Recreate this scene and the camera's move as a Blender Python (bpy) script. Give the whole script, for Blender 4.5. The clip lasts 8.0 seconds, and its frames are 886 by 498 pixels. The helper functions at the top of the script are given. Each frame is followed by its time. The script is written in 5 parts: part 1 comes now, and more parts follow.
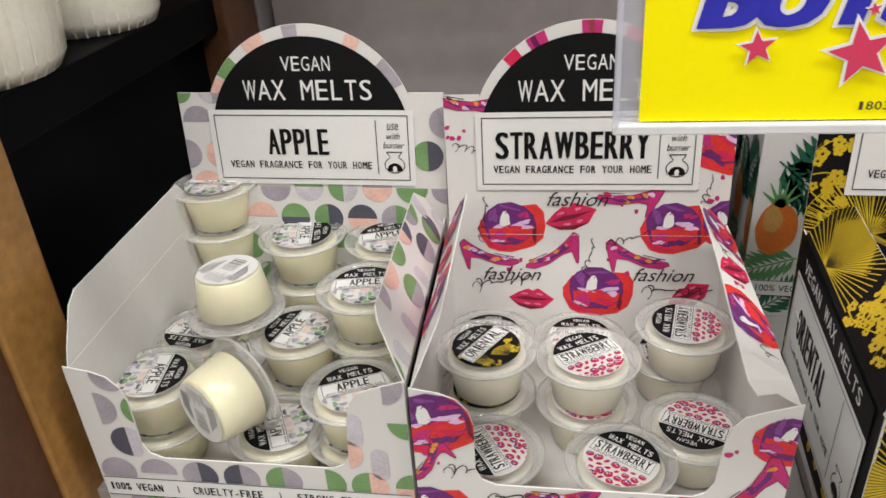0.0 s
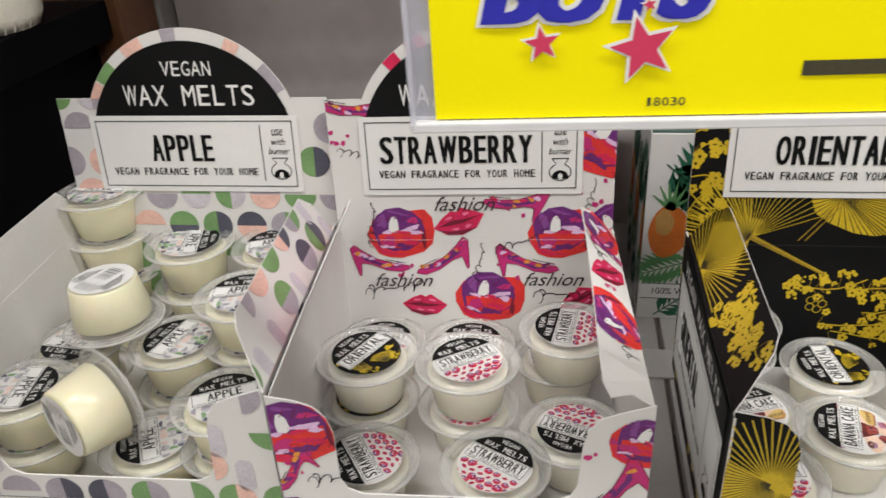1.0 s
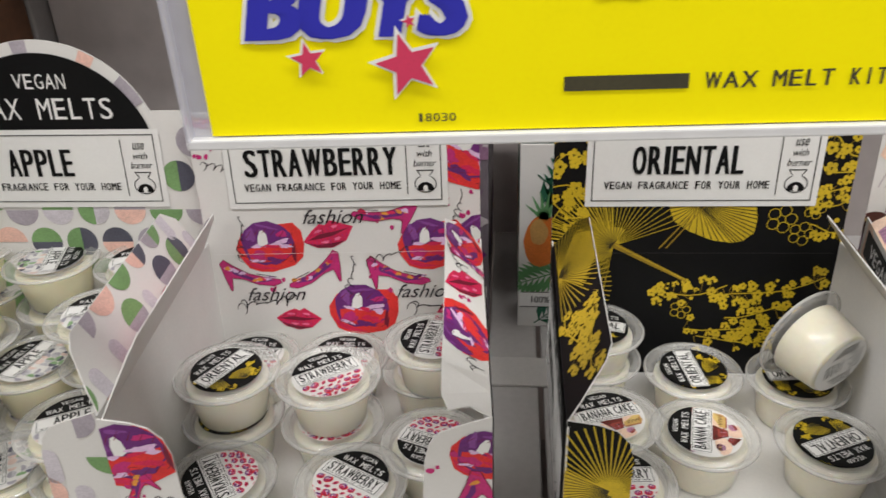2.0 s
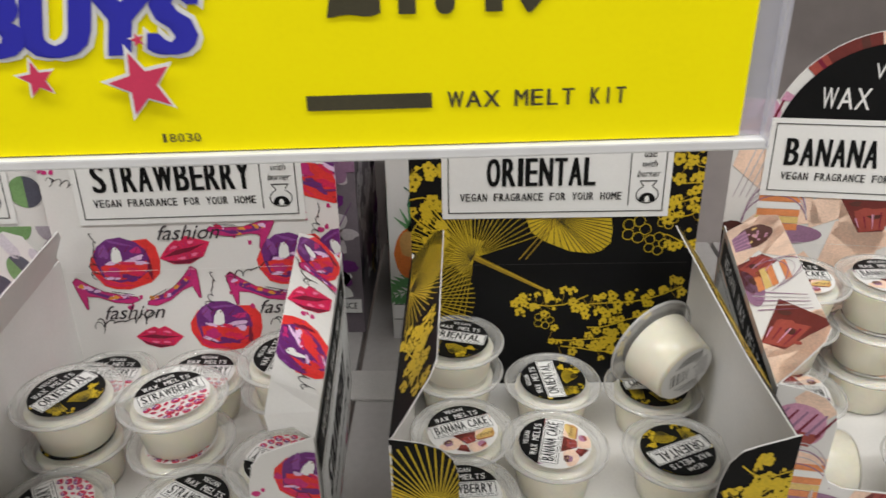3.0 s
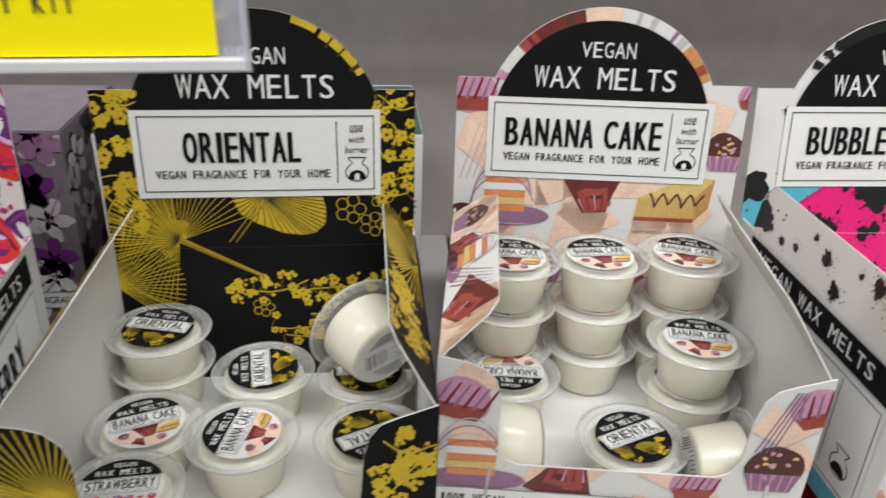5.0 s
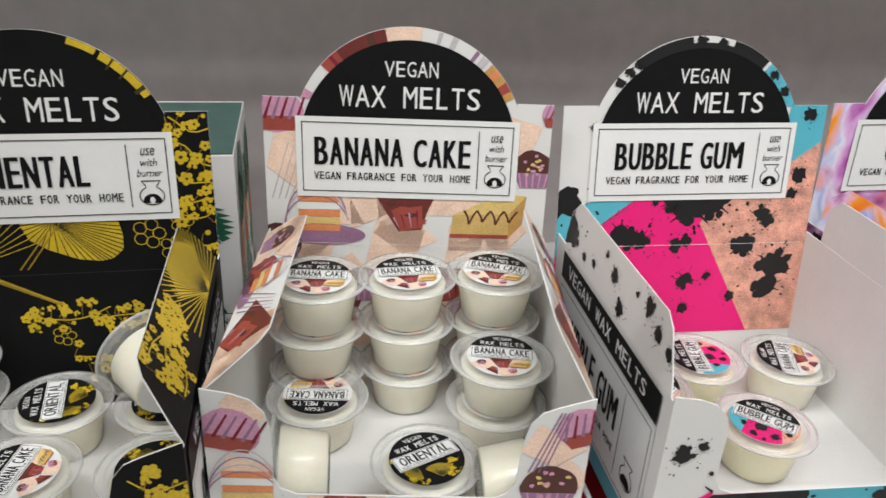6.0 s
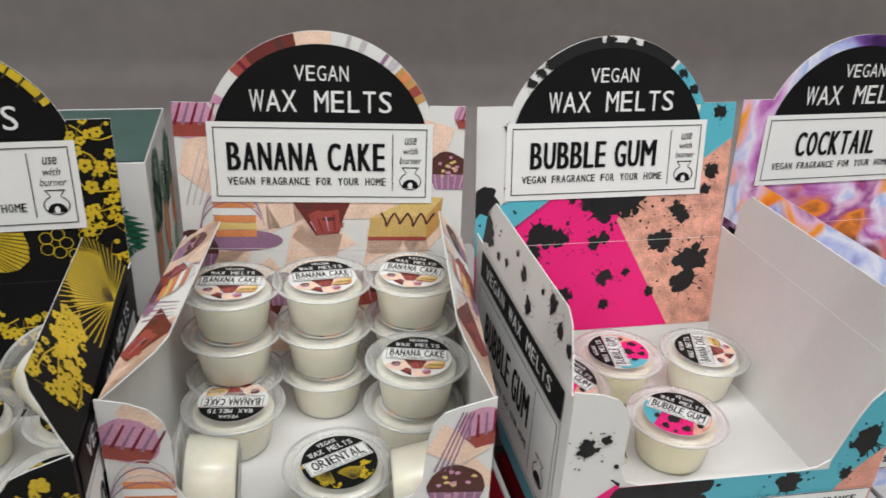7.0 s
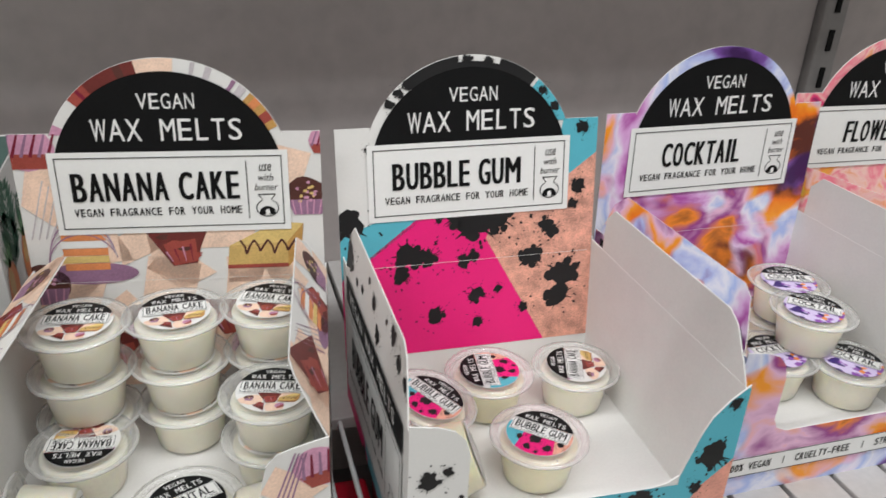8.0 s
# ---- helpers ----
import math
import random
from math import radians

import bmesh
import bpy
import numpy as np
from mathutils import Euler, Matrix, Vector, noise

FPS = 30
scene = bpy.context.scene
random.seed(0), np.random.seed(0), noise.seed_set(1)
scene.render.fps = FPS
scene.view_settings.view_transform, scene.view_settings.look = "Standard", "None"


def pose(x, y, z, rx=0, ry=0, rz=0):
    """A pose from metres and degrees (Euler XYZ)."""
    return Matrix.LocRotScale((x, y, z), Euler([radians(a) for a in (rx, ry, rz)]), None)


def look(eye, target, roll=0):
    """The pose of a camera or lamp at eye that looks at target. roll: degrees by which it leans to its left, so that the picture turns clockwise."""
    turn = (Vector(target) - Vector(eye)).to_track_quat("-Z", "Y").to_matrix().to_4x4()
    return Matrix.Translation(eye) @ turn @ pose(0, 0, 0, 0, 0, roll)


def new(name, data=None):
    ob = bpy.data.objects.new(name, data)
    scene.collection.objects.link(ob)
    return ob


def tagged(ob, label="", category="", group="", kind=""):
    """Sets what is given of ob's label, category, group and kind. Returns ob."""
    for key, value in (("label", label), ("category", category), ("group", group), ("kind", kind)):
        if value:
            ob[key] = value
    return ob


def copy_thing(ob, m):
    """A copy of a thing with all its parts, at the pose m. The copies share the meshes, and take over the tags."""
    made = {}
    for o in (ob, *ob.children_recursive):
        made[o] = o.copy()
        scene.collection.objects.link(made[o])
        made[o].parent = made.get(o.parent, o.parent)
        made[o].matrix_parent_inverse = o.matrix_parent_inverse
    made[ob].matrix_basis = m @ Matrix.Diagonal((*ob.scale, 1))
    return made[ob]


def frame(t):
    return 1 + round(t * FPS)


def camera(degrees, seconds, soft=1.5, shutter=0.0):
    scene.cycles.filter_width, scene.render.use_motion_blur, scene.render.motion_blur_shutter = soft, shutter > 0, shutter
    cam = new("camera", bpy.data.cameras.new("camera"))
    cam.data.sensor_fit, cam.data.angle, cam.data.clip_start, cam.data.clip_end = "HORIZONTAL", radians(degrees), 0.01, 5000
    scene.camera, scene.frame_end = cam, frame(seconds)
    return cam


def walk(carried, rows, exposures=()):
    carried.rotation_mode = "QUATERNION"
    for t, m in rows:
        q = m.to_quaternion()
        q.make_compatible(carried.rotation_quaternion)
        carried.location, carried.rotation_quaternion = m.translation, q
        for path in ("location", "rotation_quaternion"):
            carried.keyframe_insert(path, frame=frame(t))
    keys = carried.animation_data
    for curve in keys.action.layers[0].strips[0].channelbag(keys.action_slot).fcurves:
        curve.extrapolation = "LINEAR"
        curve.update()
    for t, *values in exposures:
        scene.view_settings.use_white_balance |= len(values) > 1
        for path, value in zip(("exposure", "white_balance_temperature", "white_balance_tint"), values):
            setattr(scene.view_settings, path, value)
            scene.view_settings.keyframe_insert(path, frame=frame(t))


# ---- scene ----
cam = camera(59.38, 8.0, soft=1.5, shutter=0.3)
PATH = [
    (0, (0.0671, 0.0659, 1.4049), (-0.3128, 1.7638, 0.4187), -3.75),
    (0.5, (0.0926, 0.0704, 1.3969), (-0.2596, 1.7819, 0.4239), -3.44),
    (1, (0.1294, 0.0797, 1.3955), (-0.1733, 1.8041, 0.4287), -3.11),
    (1.5, (0.1625, 0.0868, 1.3965), (-0.0759, 1.8257, 0.4375), -2.51),
    (1.7, (0.1719, 0.0879, 1.3941), (-0.0372, 1.8311, 0.4362), -2.26),
    (2.8, (0.2492, 0.0991, 1.3982), (0.1684, 1.8625, 0.4581), -1.26),
    (3, (0.2611, 0.1009, 1.3957), (0.2111, 1.8646, 0.4538), -0.90),
    (3.5, (0.3069, 0.0951, 1.3819), (0.3268, 1.8620, 0.4451), 0.15),
    (4, (0.3320, 0.0944, 1.3646), (0.4121, 1.8630, 0.4341), 0.92),
    (4.5, (0.3607, 0.0955, 1.3596), (0.4932, 1.8684, 0.4434), 1.47),
    (5, (0.4036, 0.1070, 1.3595), (0.6000, 1.8846, 0.4643), 2.12),
    (5.2, (0.4267, 0.1132, 1.3613), (0.6674, 1.8910, 0.4773), 2.67),
    (6.3, (0.5132, 0.0973, 1.3763), (0.8858, 1.8511, 0.4902), 3.17),
    (6.5, (0.5171, 0.0937, 1.3700), (0.9031, 1.8506, 0.4958), 3.23),
    (7, (0.5375, 0.0954, 1.3765), (0.9729, 1.8397, 0.5002), 2.93),
    (7.5, (0.5782, 0.0958, 1.3760), (1.0715, 1.8239, 0.4983), 2.72),
    (8, (0.6081, 0.0940, 1.3967), (1.1609, 1.8005, 0.5123), 2.67),
]
walk(cam, [(t, look(eye, target, roll)) for t, eye, target, roll in PATH], exposures=[(0.0, -0.02, 6480, 10), (1.5, -0.18, 6450, 10), (3.2, -0.34, 6400, 9), (5.0, -0.18, 6180, 8), (8.0, -0.33, 6180, 8)])

# ---- light: shop ceiling panels over the aisle, dim bounce from the rest of the shop ----
world = bpy.data.worlds.new("shop_air")
world.use_nodes = True
world.node_tree.nodes["Background"].inputs[0].default_value = (1.0, 0.97, 0.93, 1)
world.node_tree.nodes["Background"].inputs[1].default_value = 0.075
scene.world = world


def ceiling_lamp(x, y, lx, ly, watts):
    data = bpy.data.lights.new("ceiling_tube", "AREA")
    data.shape, data.size, data.size_y, data.energy = "RECTANGLE", lx, ly, watts
    data.color = (1.0, 0.980, 0.945)
    ob = new("ceiling_tube", data)
    ob.matrix_world = pose(x, y, 2.72)
    return ob


for lamp_x, lamp_y, lamp_w in ((-0.7, 0.02, 28), (1.0, 0.02, 28), (-0.7, -1.5, 20), (1.0, -1.5, 20)):
    ceiling_lamp(lamp_x, lamp_y, 1.3, 0.14, lamp_w)


# ---- materials ----
MATS = {}


def mat(name, color, rough=0.5, metal=0.0, vary=0.06, scale=60.0, bump=0.0, bump_scale=400.0, coat=0.0, island=0.0, spec=0.5):
    """A procedural surface: base colour with grain at two scales, optional relief, optional clear coat."""
    if name in MATS:
        return MATS[name]
    m = bpy.data.materials.new(name)
    m.use_nodes = True
    nt = m.node_tree
    p = nt.nodes["Principled BSDF"]
    p.inputs["Roughness"].default_value, p.inputs["Metallic"].default_value = rough, metal
    p.inputs["Specular IOR Level"].default_value = spec
    p.inputs["Coat Weight"].default_value, p.inputs["Coat Roughness"].default_value = coat, 0.2
    co = nt.nodes.new("ShaderNodeTexCoord")
    fine, coarse = nt.nodes.new("ShaderNodeTexNoise"), nt.nodes.new("ShaderNodeTexNoise")
    fine.inputs["Scale"].default_value, coarse.inputs["Scale"].default_value = scale * 8, scale * 0.5
    fine.inputs["Detail"].default_value = coarse.inputs["Detail"].default_value = 3
    for tex in (fine, coarse):
        nt.links.new(co.outputs["Object"], tex.inputs["Vector"])
    add = nt.nodes.new("ShaderNodeMath")
    add.operation = "ADD"
    nt.links.new(fine.outputs["Fac"], add.inputs[0])
    nt.links.new(coarse.outputs["Fac"], add.inputs[1])
    rng = nt.nodes.new("ShaderNodeMapRange")
    rng.inputs["From Min"].default_value, rng.inputs["From Max"].default_value = 0.7, 1.3
    rng.inputs["To Min"].default_value, rng.inputs["To Max"].default_value = 1 - vary, 1 + vary
    nt.links.new(add.outputs[0], rng.inputs["Value"])
    mul = nt.nodes.new("ShaderNodeMix")
    mul.data_type, mul.blend_type = "RGBA", "MULTIPLY"
    mul.inputs["Factor"].default_value = 1.0
    mul.inputs["A"].default_value = (*color, 1)
    nt.links.new(rng.outputs["Result"], mul.inputs["B"])
    nt.links.new(mul.outputs["Result"], p.inputs["Base Color"])
    if bump:
        bn, tx = nt.nodes.new("ShaderNodeBump"), nt.nodes.new("ShaderNodeTexNoise")
        tx.inputs["Scale"].default_value, tx.inputs["Detail"].default_value = bump_scale, 2
        bn.inputs["Strength"].default_value, bn.inputs["Distance"].default_value = bump, 0.0006
        nt.links.new(co.outputs["Object"], tx.inputs["Vector"])
        nt.links.new(tx.outputs["Fac"], bn.inputs["Height"])
        nt.links.new(bn.outputs["Normal"], p.inputs["Normal"])
    MATS[name] = m
    return m


def ink(name, r, g, b, rough=0.42, vary=0.17):
    """Printing ink on the card: colour given as seen on paper (sRGB, 0 to 255)."""
    lin = [((c / 255) / 12.92 if c / 255 <= 0.04045 else ((c / 255 + 0.055) / 1.055) ** 2.4) for c in (r, g, b)]
    return mat("ink_" + name, lin, rough=rough, vary=vary, scale=90)


CARD = mat("white_card", (0.77, 0.755, 0.735), rough=0.45, vary=0.02, bump=0.05, bump_scale=300)
CARD_IN = mat("card_inside", (0.77, 0.755, 0.74), rough=0.6, vary=0.03, bump=0.08, bump_scale=500)
PAPER = mat("label_paper", (0.84, 0.835, 0.82), rough=0.5, vary=0.02)
BLACK = mat("black_print", (0.007, 0.007, 0.0075), rough=0.5, vary=0.15, spec=0.14)
WHITE_INK = mat("white_print", (0.82, 0.81, 0.80), rough=0.5, vary=0.02)
GREY_LINE = mat("grey_line", (0.03, 0.03, 0.03), rough=0.5)
WAX = mat("cream_wax", (0.93, 0.87, 0.63), rough=0.32, vary=0.04, scale=40, coat=0.35)
WAX_WHITE = mat("white_wax", (0.92, 0.87, 0.73), rough=0.32, vary=0.04, scale=40, coat=0.35)
for wax in (WAX, WAX_WHITE):
    bsdf = wax.node_tree.nodes["Principled BSDF"]
    bsdf.inputs["Subsurface Weight"].default_value = 0.35
    bsdf.inputs["Subsurface Radius"].default_value = (0.012, 0.009, 0.005)
    bsdf.inputs["Subsurface Scale"].default_value = 0.6


def clear_plastic(name, tint, cloud, rough):
    """Thin milky plastic: mostly see-through, some white haze, glossy skin."""
    m = bpy.data.materials.new(name)
    m.use_nodes = True
    nt = m.node_tree
    p, out = nt.nodes["Principled BSDF"], nt.nodes["Material Output"]
    p.inputs["Base Color"].default_value = (*tint, 1)
    p.inputs["Roughness"].default_value = rough
    p.inputs["Coat Weight"].default_value, p.inputs["Coat Roughness"].default_value = 0.6, 0.08
    see, mix = nt.nodes.new("ShaderNodeBsdfTransparent"), nt.nodes.new("ShaderNodeMixShader")
    see.inputs[0].default_value = (0.97, 0.97, 0.965, 1)
    co, tx, rng = nt.nodes.new("ShaderNodeTexCoord"), nt.nodes.new("ShaderNodeTexNoise"), nt.nodes.new("ShaderNodeMapRange")
    tx.inputs["Scale"].default_value = 55
    rng.inputs["To Min"].default_value, rng.inputs["To Max"].default_value = cloud * 0.8, cloud * 1.2
    nt.links.new(co.outputs["Object"], tx.inputs["Vector"])
    nt.links.new(tx.outputs["Fac"], rng.inputs["Value"])
    nt.links.new(rng.outputs["Result"], mix.inputs["Fac"])
    nt.links.new(see.outputs[0], mix.inputs[1])
    nt.links.new(p.outputs[0], mix.inputs[2])
    nt.links.new(mix.outputs[0], out.inputs["Surface"])
    return m


LID = clear_plastic("milky_lid_plastic", (0.82, 0.81, 0.785), 0.26, 0.2)
LID_EDGE = clear_plastic("milky_lid_edge", (0.80, 0.79, 0.77), 0.42, 0.18)
LID_PINK = clear_plastic("pinkish_lid_plastic", (0.88, 0.74, 0.76), 0.30, 0.2)
POT = clear_plastic("clear_pot_plastic", (0.92, 0.90, 0.85), 0.06, 0.1)
HOLDER = clear_plastic("clear_holder_plastic", (0.72, 0.72, 0.82), 0.45, 0.15)
METAL = mat("grey_painted_steel", (0.27, 0.255, 0.25), rough=0.42, vary=0.08, scale=12, bump=0.03)
WALL_PAINT = mat("taupe_back_panel", (0.44, 0.395, 0.385), rough=0.38, vary=0.10, scale=5, bump=0.02)
RAIL = mat("white_enamel_rail", (0.80, 0.80, 0.79), rough=0.3, vary=0.03)


# ---- builders ----
def link_mesh(name, bm, materials, parent=None, label="", m=None):
    data = bpy.data.meshes.new(name)
    bm.to_mesh(data)
    bm.free()
    for one in materials if isinstance(materials, (list, tuple)) else [materials]:
        data.materials.append(one)
    ob = new(name, data)
    if parent is not None:
        ob.parent = parent
    if m is not None:
        ob.matrix_local = m
    if label:
        tagged(ob, label)
    return ob


def part(name, bm, material, parent, label="", m=None):
    return link_mesh(name, bm, material, parent, label, m)


def thing(name, m, label, category, group="", kind=""):
    ob = new(name)
    ob.empty_display_size = 0.02
    ob.matrix_world = m
    return tagged(ob, label, category, group, kind)


def solid(name, bm, material, m, label, category, group="", kind=""):
    ob = link_mesh(name, bm, material)
    ob.matrix_world = m
    return tagged(ob, label, category, group, kind)


def box_bm(x0, y0, z0, x1, y1, z1, bevel=0.0, bm=None):
    bm = bm or bmesh.new()
    r = bmesh.ops.create_cube(bm, size=1, matrix=Matrix.Translation(((x0 + x1) / 2, (y0 + y1) / 2, (z0 + z1) / 2)) @ Matrix.Diagonal((x1 - x0, y1 - y0, z1 - z0, 1)))
    if bevel:
        edges = list({e for v in r["verts"] for e in v.link_edges})
        bmesh.ops.bevel(bm, geom=edges, offset=bevel, segments=2, profile=0.6, affect="EDGES")
    return bm


def lathe(profile, steps=40, bm=None, cap=False):
    """A turned shape from (radius, height) pairs."""
    bm = bm or bmesh.new()
    rings = []
    for r, z in profile:
        rings.append([bm.verts.new((r * math.cos(2 * math.pi * i / steps), r * math.sin(2 * math.pi * i / steps), z)) for i in range(steps)] if r > 1e-6 else [bm.verts.new((0, 0, z))])
    for a, b in zip(rings, rings[1:]):
        for i in range(steps):
            j = (i + 1) % steps
            if len(a) == 1:
                bm.faces.new((a[0], b[j], b[i]))
            elif len(b) == 1:
                bm.faces.new((a[i], a[j], b[0]))
            else:
                bm.faces.new((a[i], a[j], b[j], b[i]))
    for f in bm.faces:
        f.smooth = True
    return bm


def slab(outline, thick):
    """A sheet cut to an outline in (u, v): printed face at w = 0 (material 0), thickness towards -w (material 1)."""
    bm = bmesh.new()
    top = [bm.verts.new((u, v, 0)) for u, v in outline]
    low = [bm.verts.new((u, v, -thick)) for u, v in outline]
    bm.faces.new(top)
    bm.faces.new(list(reversed(low))).material_index = 1
    n = len(top)
    for i in range(n):
        j = (i + 1) % n
        bm.faces.new((top[j], top[i], low[i], low[j])).material_index = 1
    bmesh.ops.recalc_face_normals(bm, faces=bm.faces)
    return bm


def axes(origin, u, v):
    u, v = Vector(u).normalized(), Vector(v).normalized()
    n = u.cross(v)
    return Matrix(((u.x, v.x, n.x, origin[0]), (u.y, v.y, n.y, origin[1]), (u.z, v.z, n.z, origin[2]), (0, 0, 0, 1)))


TEXTS = {}


def text_data(body, material, bold=0.0, spacing=1.0, shear=0.0):
    key = (body, material.name, bold, spacing, shear)
    if key not in TEXTS:
        cu = bpy.data.curves.new("lettering", "FONT")
        cu.body, cu.size, cu.align_x, cu.align_y = body, 1.0, "LEFT", "BOTTOM_BASELINE"
        cu.resolution_u, cu.offset, cu.space_character, cu.shear = 3, bold, spacing, shear
        ob = new("lettering", cu)
        data = bpy.data.meshes.new_from_object(ob)
        bpy.data.objects.remove(ob)
        data.materials.clear()
        data.materials.append(material)
        xs = [v.co.x for v in data.vertices]
        ys = [v.co.y for v in data.vertices]
        TEXTS[key] = (data, min(xs), max(xs), min(ys), max(ys))
    return TEXTS[key]


def write(body, u0, v0, u1, v1, face, parent, material=None, lift=0.0006, **kw):
    """Letters that fill the field (u0, v0, u1, v1) of a face."""
    data, x0, x1, y0, y1 = text_data(body, material or BLACK, **kw)
    ob = new("lettering", data)
    ob.parent = parent
    sx, sy = (u1 - u0) / (x1 - x0), (v1 - v0) / (y1 - y0)
    ob.matrix_local = face @ Matrix.Translation((u0 - sx * x0, v0 - sy * y0, lift)) @ Matrix.Diagonal((sx, sy, 1, 1))
    return ob


WIDE = {"block": {" ": 0.55, "I": 0.52, "M": 1.32, "W": 1.36, "G": 1.02, "E": 0.90, "L": 0.88, "F": 0.88, "T": 0.92}, "mono": {}}
FILL = {"block": {}, "mono": {"I": 0.20, "L": 0.70, "-": 0.62, "%": 0.88, "W": 0.92, "M": 0.88, "A": 0.92, "V": 0.92, "X": 0.92, "Y": 0.92, "1": 0.42}}
LINES = {}


def letters(body, u0, v0, u1, v1, face, parent, material=None, lift=0.0006, style="mono", weight=0.02):
    """A line of capitals set letter by letter: "block" is tall, narrow and heavy, "mono" gives every letter the same room.
    Each stroke is thickened sideways by weight times the letter height."""
    key = (body, round(u1 - u0, 5), round(v1 - v0, 5), (material or BLACK).name, style, weight)
    if key not in LINES:
        room = [WIDE[style].get(c, 1.0) for c in body]
        unit, tall = (u1 - u0) / sum(room), v1 - v0
        _, _, _, _, cap = text_data("H", material or BLACK)
        verts, polys, u = [], [], 0.0
        for c, wide in zip(body, room):
            if c != " ":
                data, x0, x1, y0, y1 = text_data(c, material or BLACK)
                part_of = (0.34 if c == "I" else 0.90) if style == "block" else FILL["mono"].get(c, 0.80)
                fat = weight * tall
                span = max((1.0 if c == "I" and style == "block" else wide) * unit * part_of - fat, 0.1 * unit)
                sx, sy = span / (x1 - x0), tall / cap
                if y0 > -0.1 * cap and y1 > 0.9 * cap:
                    sy, base = tall / (y1 - y0), -y0
                else:
                    base = 0.0
                left = u + (wide * unit - span - fat) / 2
                for k in range(3 if style == "block" else 2):
                    shift = fat * k / (2 if style == "block" else 1)
                    first = len(verts)
                    verts += [(left + shift + (v.co.x - x0) * sx, (v.co.y + base) * sy, 0.00002 * k) for v in data.vertices]
                    polys += [[first + i for i in p.vertices] for p in data.polygons]
            u += wide * unit
        data = bpy.data.meshes.new("lettering")
        data.from_pydata(verts, [], polys)
        data.materials.append(material or BLACK)
        LINES[key] = data
    ob = new("lettering", LINES[key])
    ob.parent = parent
    ob.matrix_local = face @ Matrix.Translation((u0, v0, lift))
    return ob


def rect(u0, v0, u1, v1):
    return [(u0, v0), (u1, v0), (u1, v1), (u0, v1)]


def polys_bm(polys, lift=0.0):
    bm = bmesh.new()
    for poly in polys:
        try:
            f = bm.faces.new([bm.verts.new((u, v, lift)) for u, v in poly])
            f.normal_update()
            if f.normal.z < 0:
                f.normal_flip()
        except ValueError:
            pass
    return bm


def frame_polys(u0, v0, u1, v1, t):
    return [rect(u0, v0, u1, v0 + t), rect(u0, v1 - t, u1, v1), rect(u0, v0 + t, u0 + t, v1 - t), rect(u1 - t, v0 + t, u1, v1 - t)]


def disc(cu, cv, r, a0=0.0, a1=360.0, n=28, ry=None, turn=0.0):
    ry = r if ry is None else ry
    c, s = math.cos(math.radians(turn)), math.sin(math.radians(turn))
    out = []
    for i in range(n + (0 if a1 - a0 >= 360 else 1)):
        a = math.radians(a0 + (a1 - a0) * i / n)
        x, y = r * math.cos(a), ry * math.sin(a)
        out.append((cu + c * x - s * y, cv + s * x + c * y))
    return out


# ---- setting: back panel, shelf, the shop round it ----
SHELF_Z, BACK_Y = 0.988, 0.88
FLOOR = mat("shop_floor_vinyl", (0.42, 0.40, 0.37), rough=0.35, vary=0.08, scale=3)
SHOP_WALL = mat("shop_wall_paint", (0.62, 0.60, 0.57), rough=0.7, vary=0.04, scale=4)
CEILING = mat("ceiling_tile", (0.75, 0.74, 0.72), rough=0.8, vary=0.04, scale=6)
solid("floor", box_bm(-3, -3.2, -0.05, 3.4, 1.2, 0), FLOOR, pose(0, 0, 0), "grey vinyl shop floor", "floor", kind="structure")
solid("ceiling", box_bm(-3, -3.2, 2.8, 3.4, 1.2, 2.9), CEILING, pose(0, 0, 0), "pale shop ceiling", "ceiling", kind="structure")
solid("wall_south", box_bm(-3, -3.3, 0, 3.4, -3.2, 2.8), SHOP_WALL, pose(0, 0, 0), "plain pale shop wall across the aisle", "wall", kind="structure")
solid("wall_west", box_bm(-3.1, -3.3, 0, -3, 1.2, 2.8), SHOP_WALL, pose(0, 0, 0), "plain pale shop wall", "wall", kind="structure")
solid("wall_east", box_bm(3.4, -3.3, 0, 3.5, 1.2, 2.8), SHOP_WALL, pose(0, 0, 0), "plain pale shop wall", "wall", kind="structure")
solid("wall_north", box_bm(-3, 1.1, 0, 3.4, 1.2, 2.8), SHOP_WALL, pose(0, 0, 0), "plain shop wall behind the shelving", "wall", kind="structure")

back = thing("shelf_back", pose(0, BACK_Y, 0), "taupe grey steel back panels of the shop shelving", "back panel", kind="structure")
for bx0, bx1 in ((-0.288, 1.316), (1.354, 2.3)):
    part("panel", box_bm(bx0, 0, 0.3, bx1, 0.02, 1.95, 0.002), WALL_PAINT, back)
post_bm = box_bm(1.318, -0.012, 0.2, 1.352, 0.02, 1.95, 0.003)
part("slotted_post", post_bm, METAL, back, "grey slotted steel upright")
part("slotted_post", box_bm(-0.330, -0.03, 0.2, -0.290, 0.02, 1.95, 0.003), METAL, back, "grey slotted steel upright")
slot_bm = bmesh.new()
for post_x, post_y in ((-0.310, -0.0315), (1.335, -0.0135)):
    for i in range(22):
        box_bm(post_x - 0.003, post_y - 0.0015, 0.9 + i * 0.045, post_x + 0.003, post_y + 0.0019, 0.925 + i * 0.045, bm=slot_bm)
part("slots", slot_bm, BLACK, back, "dark slots in the uprights")

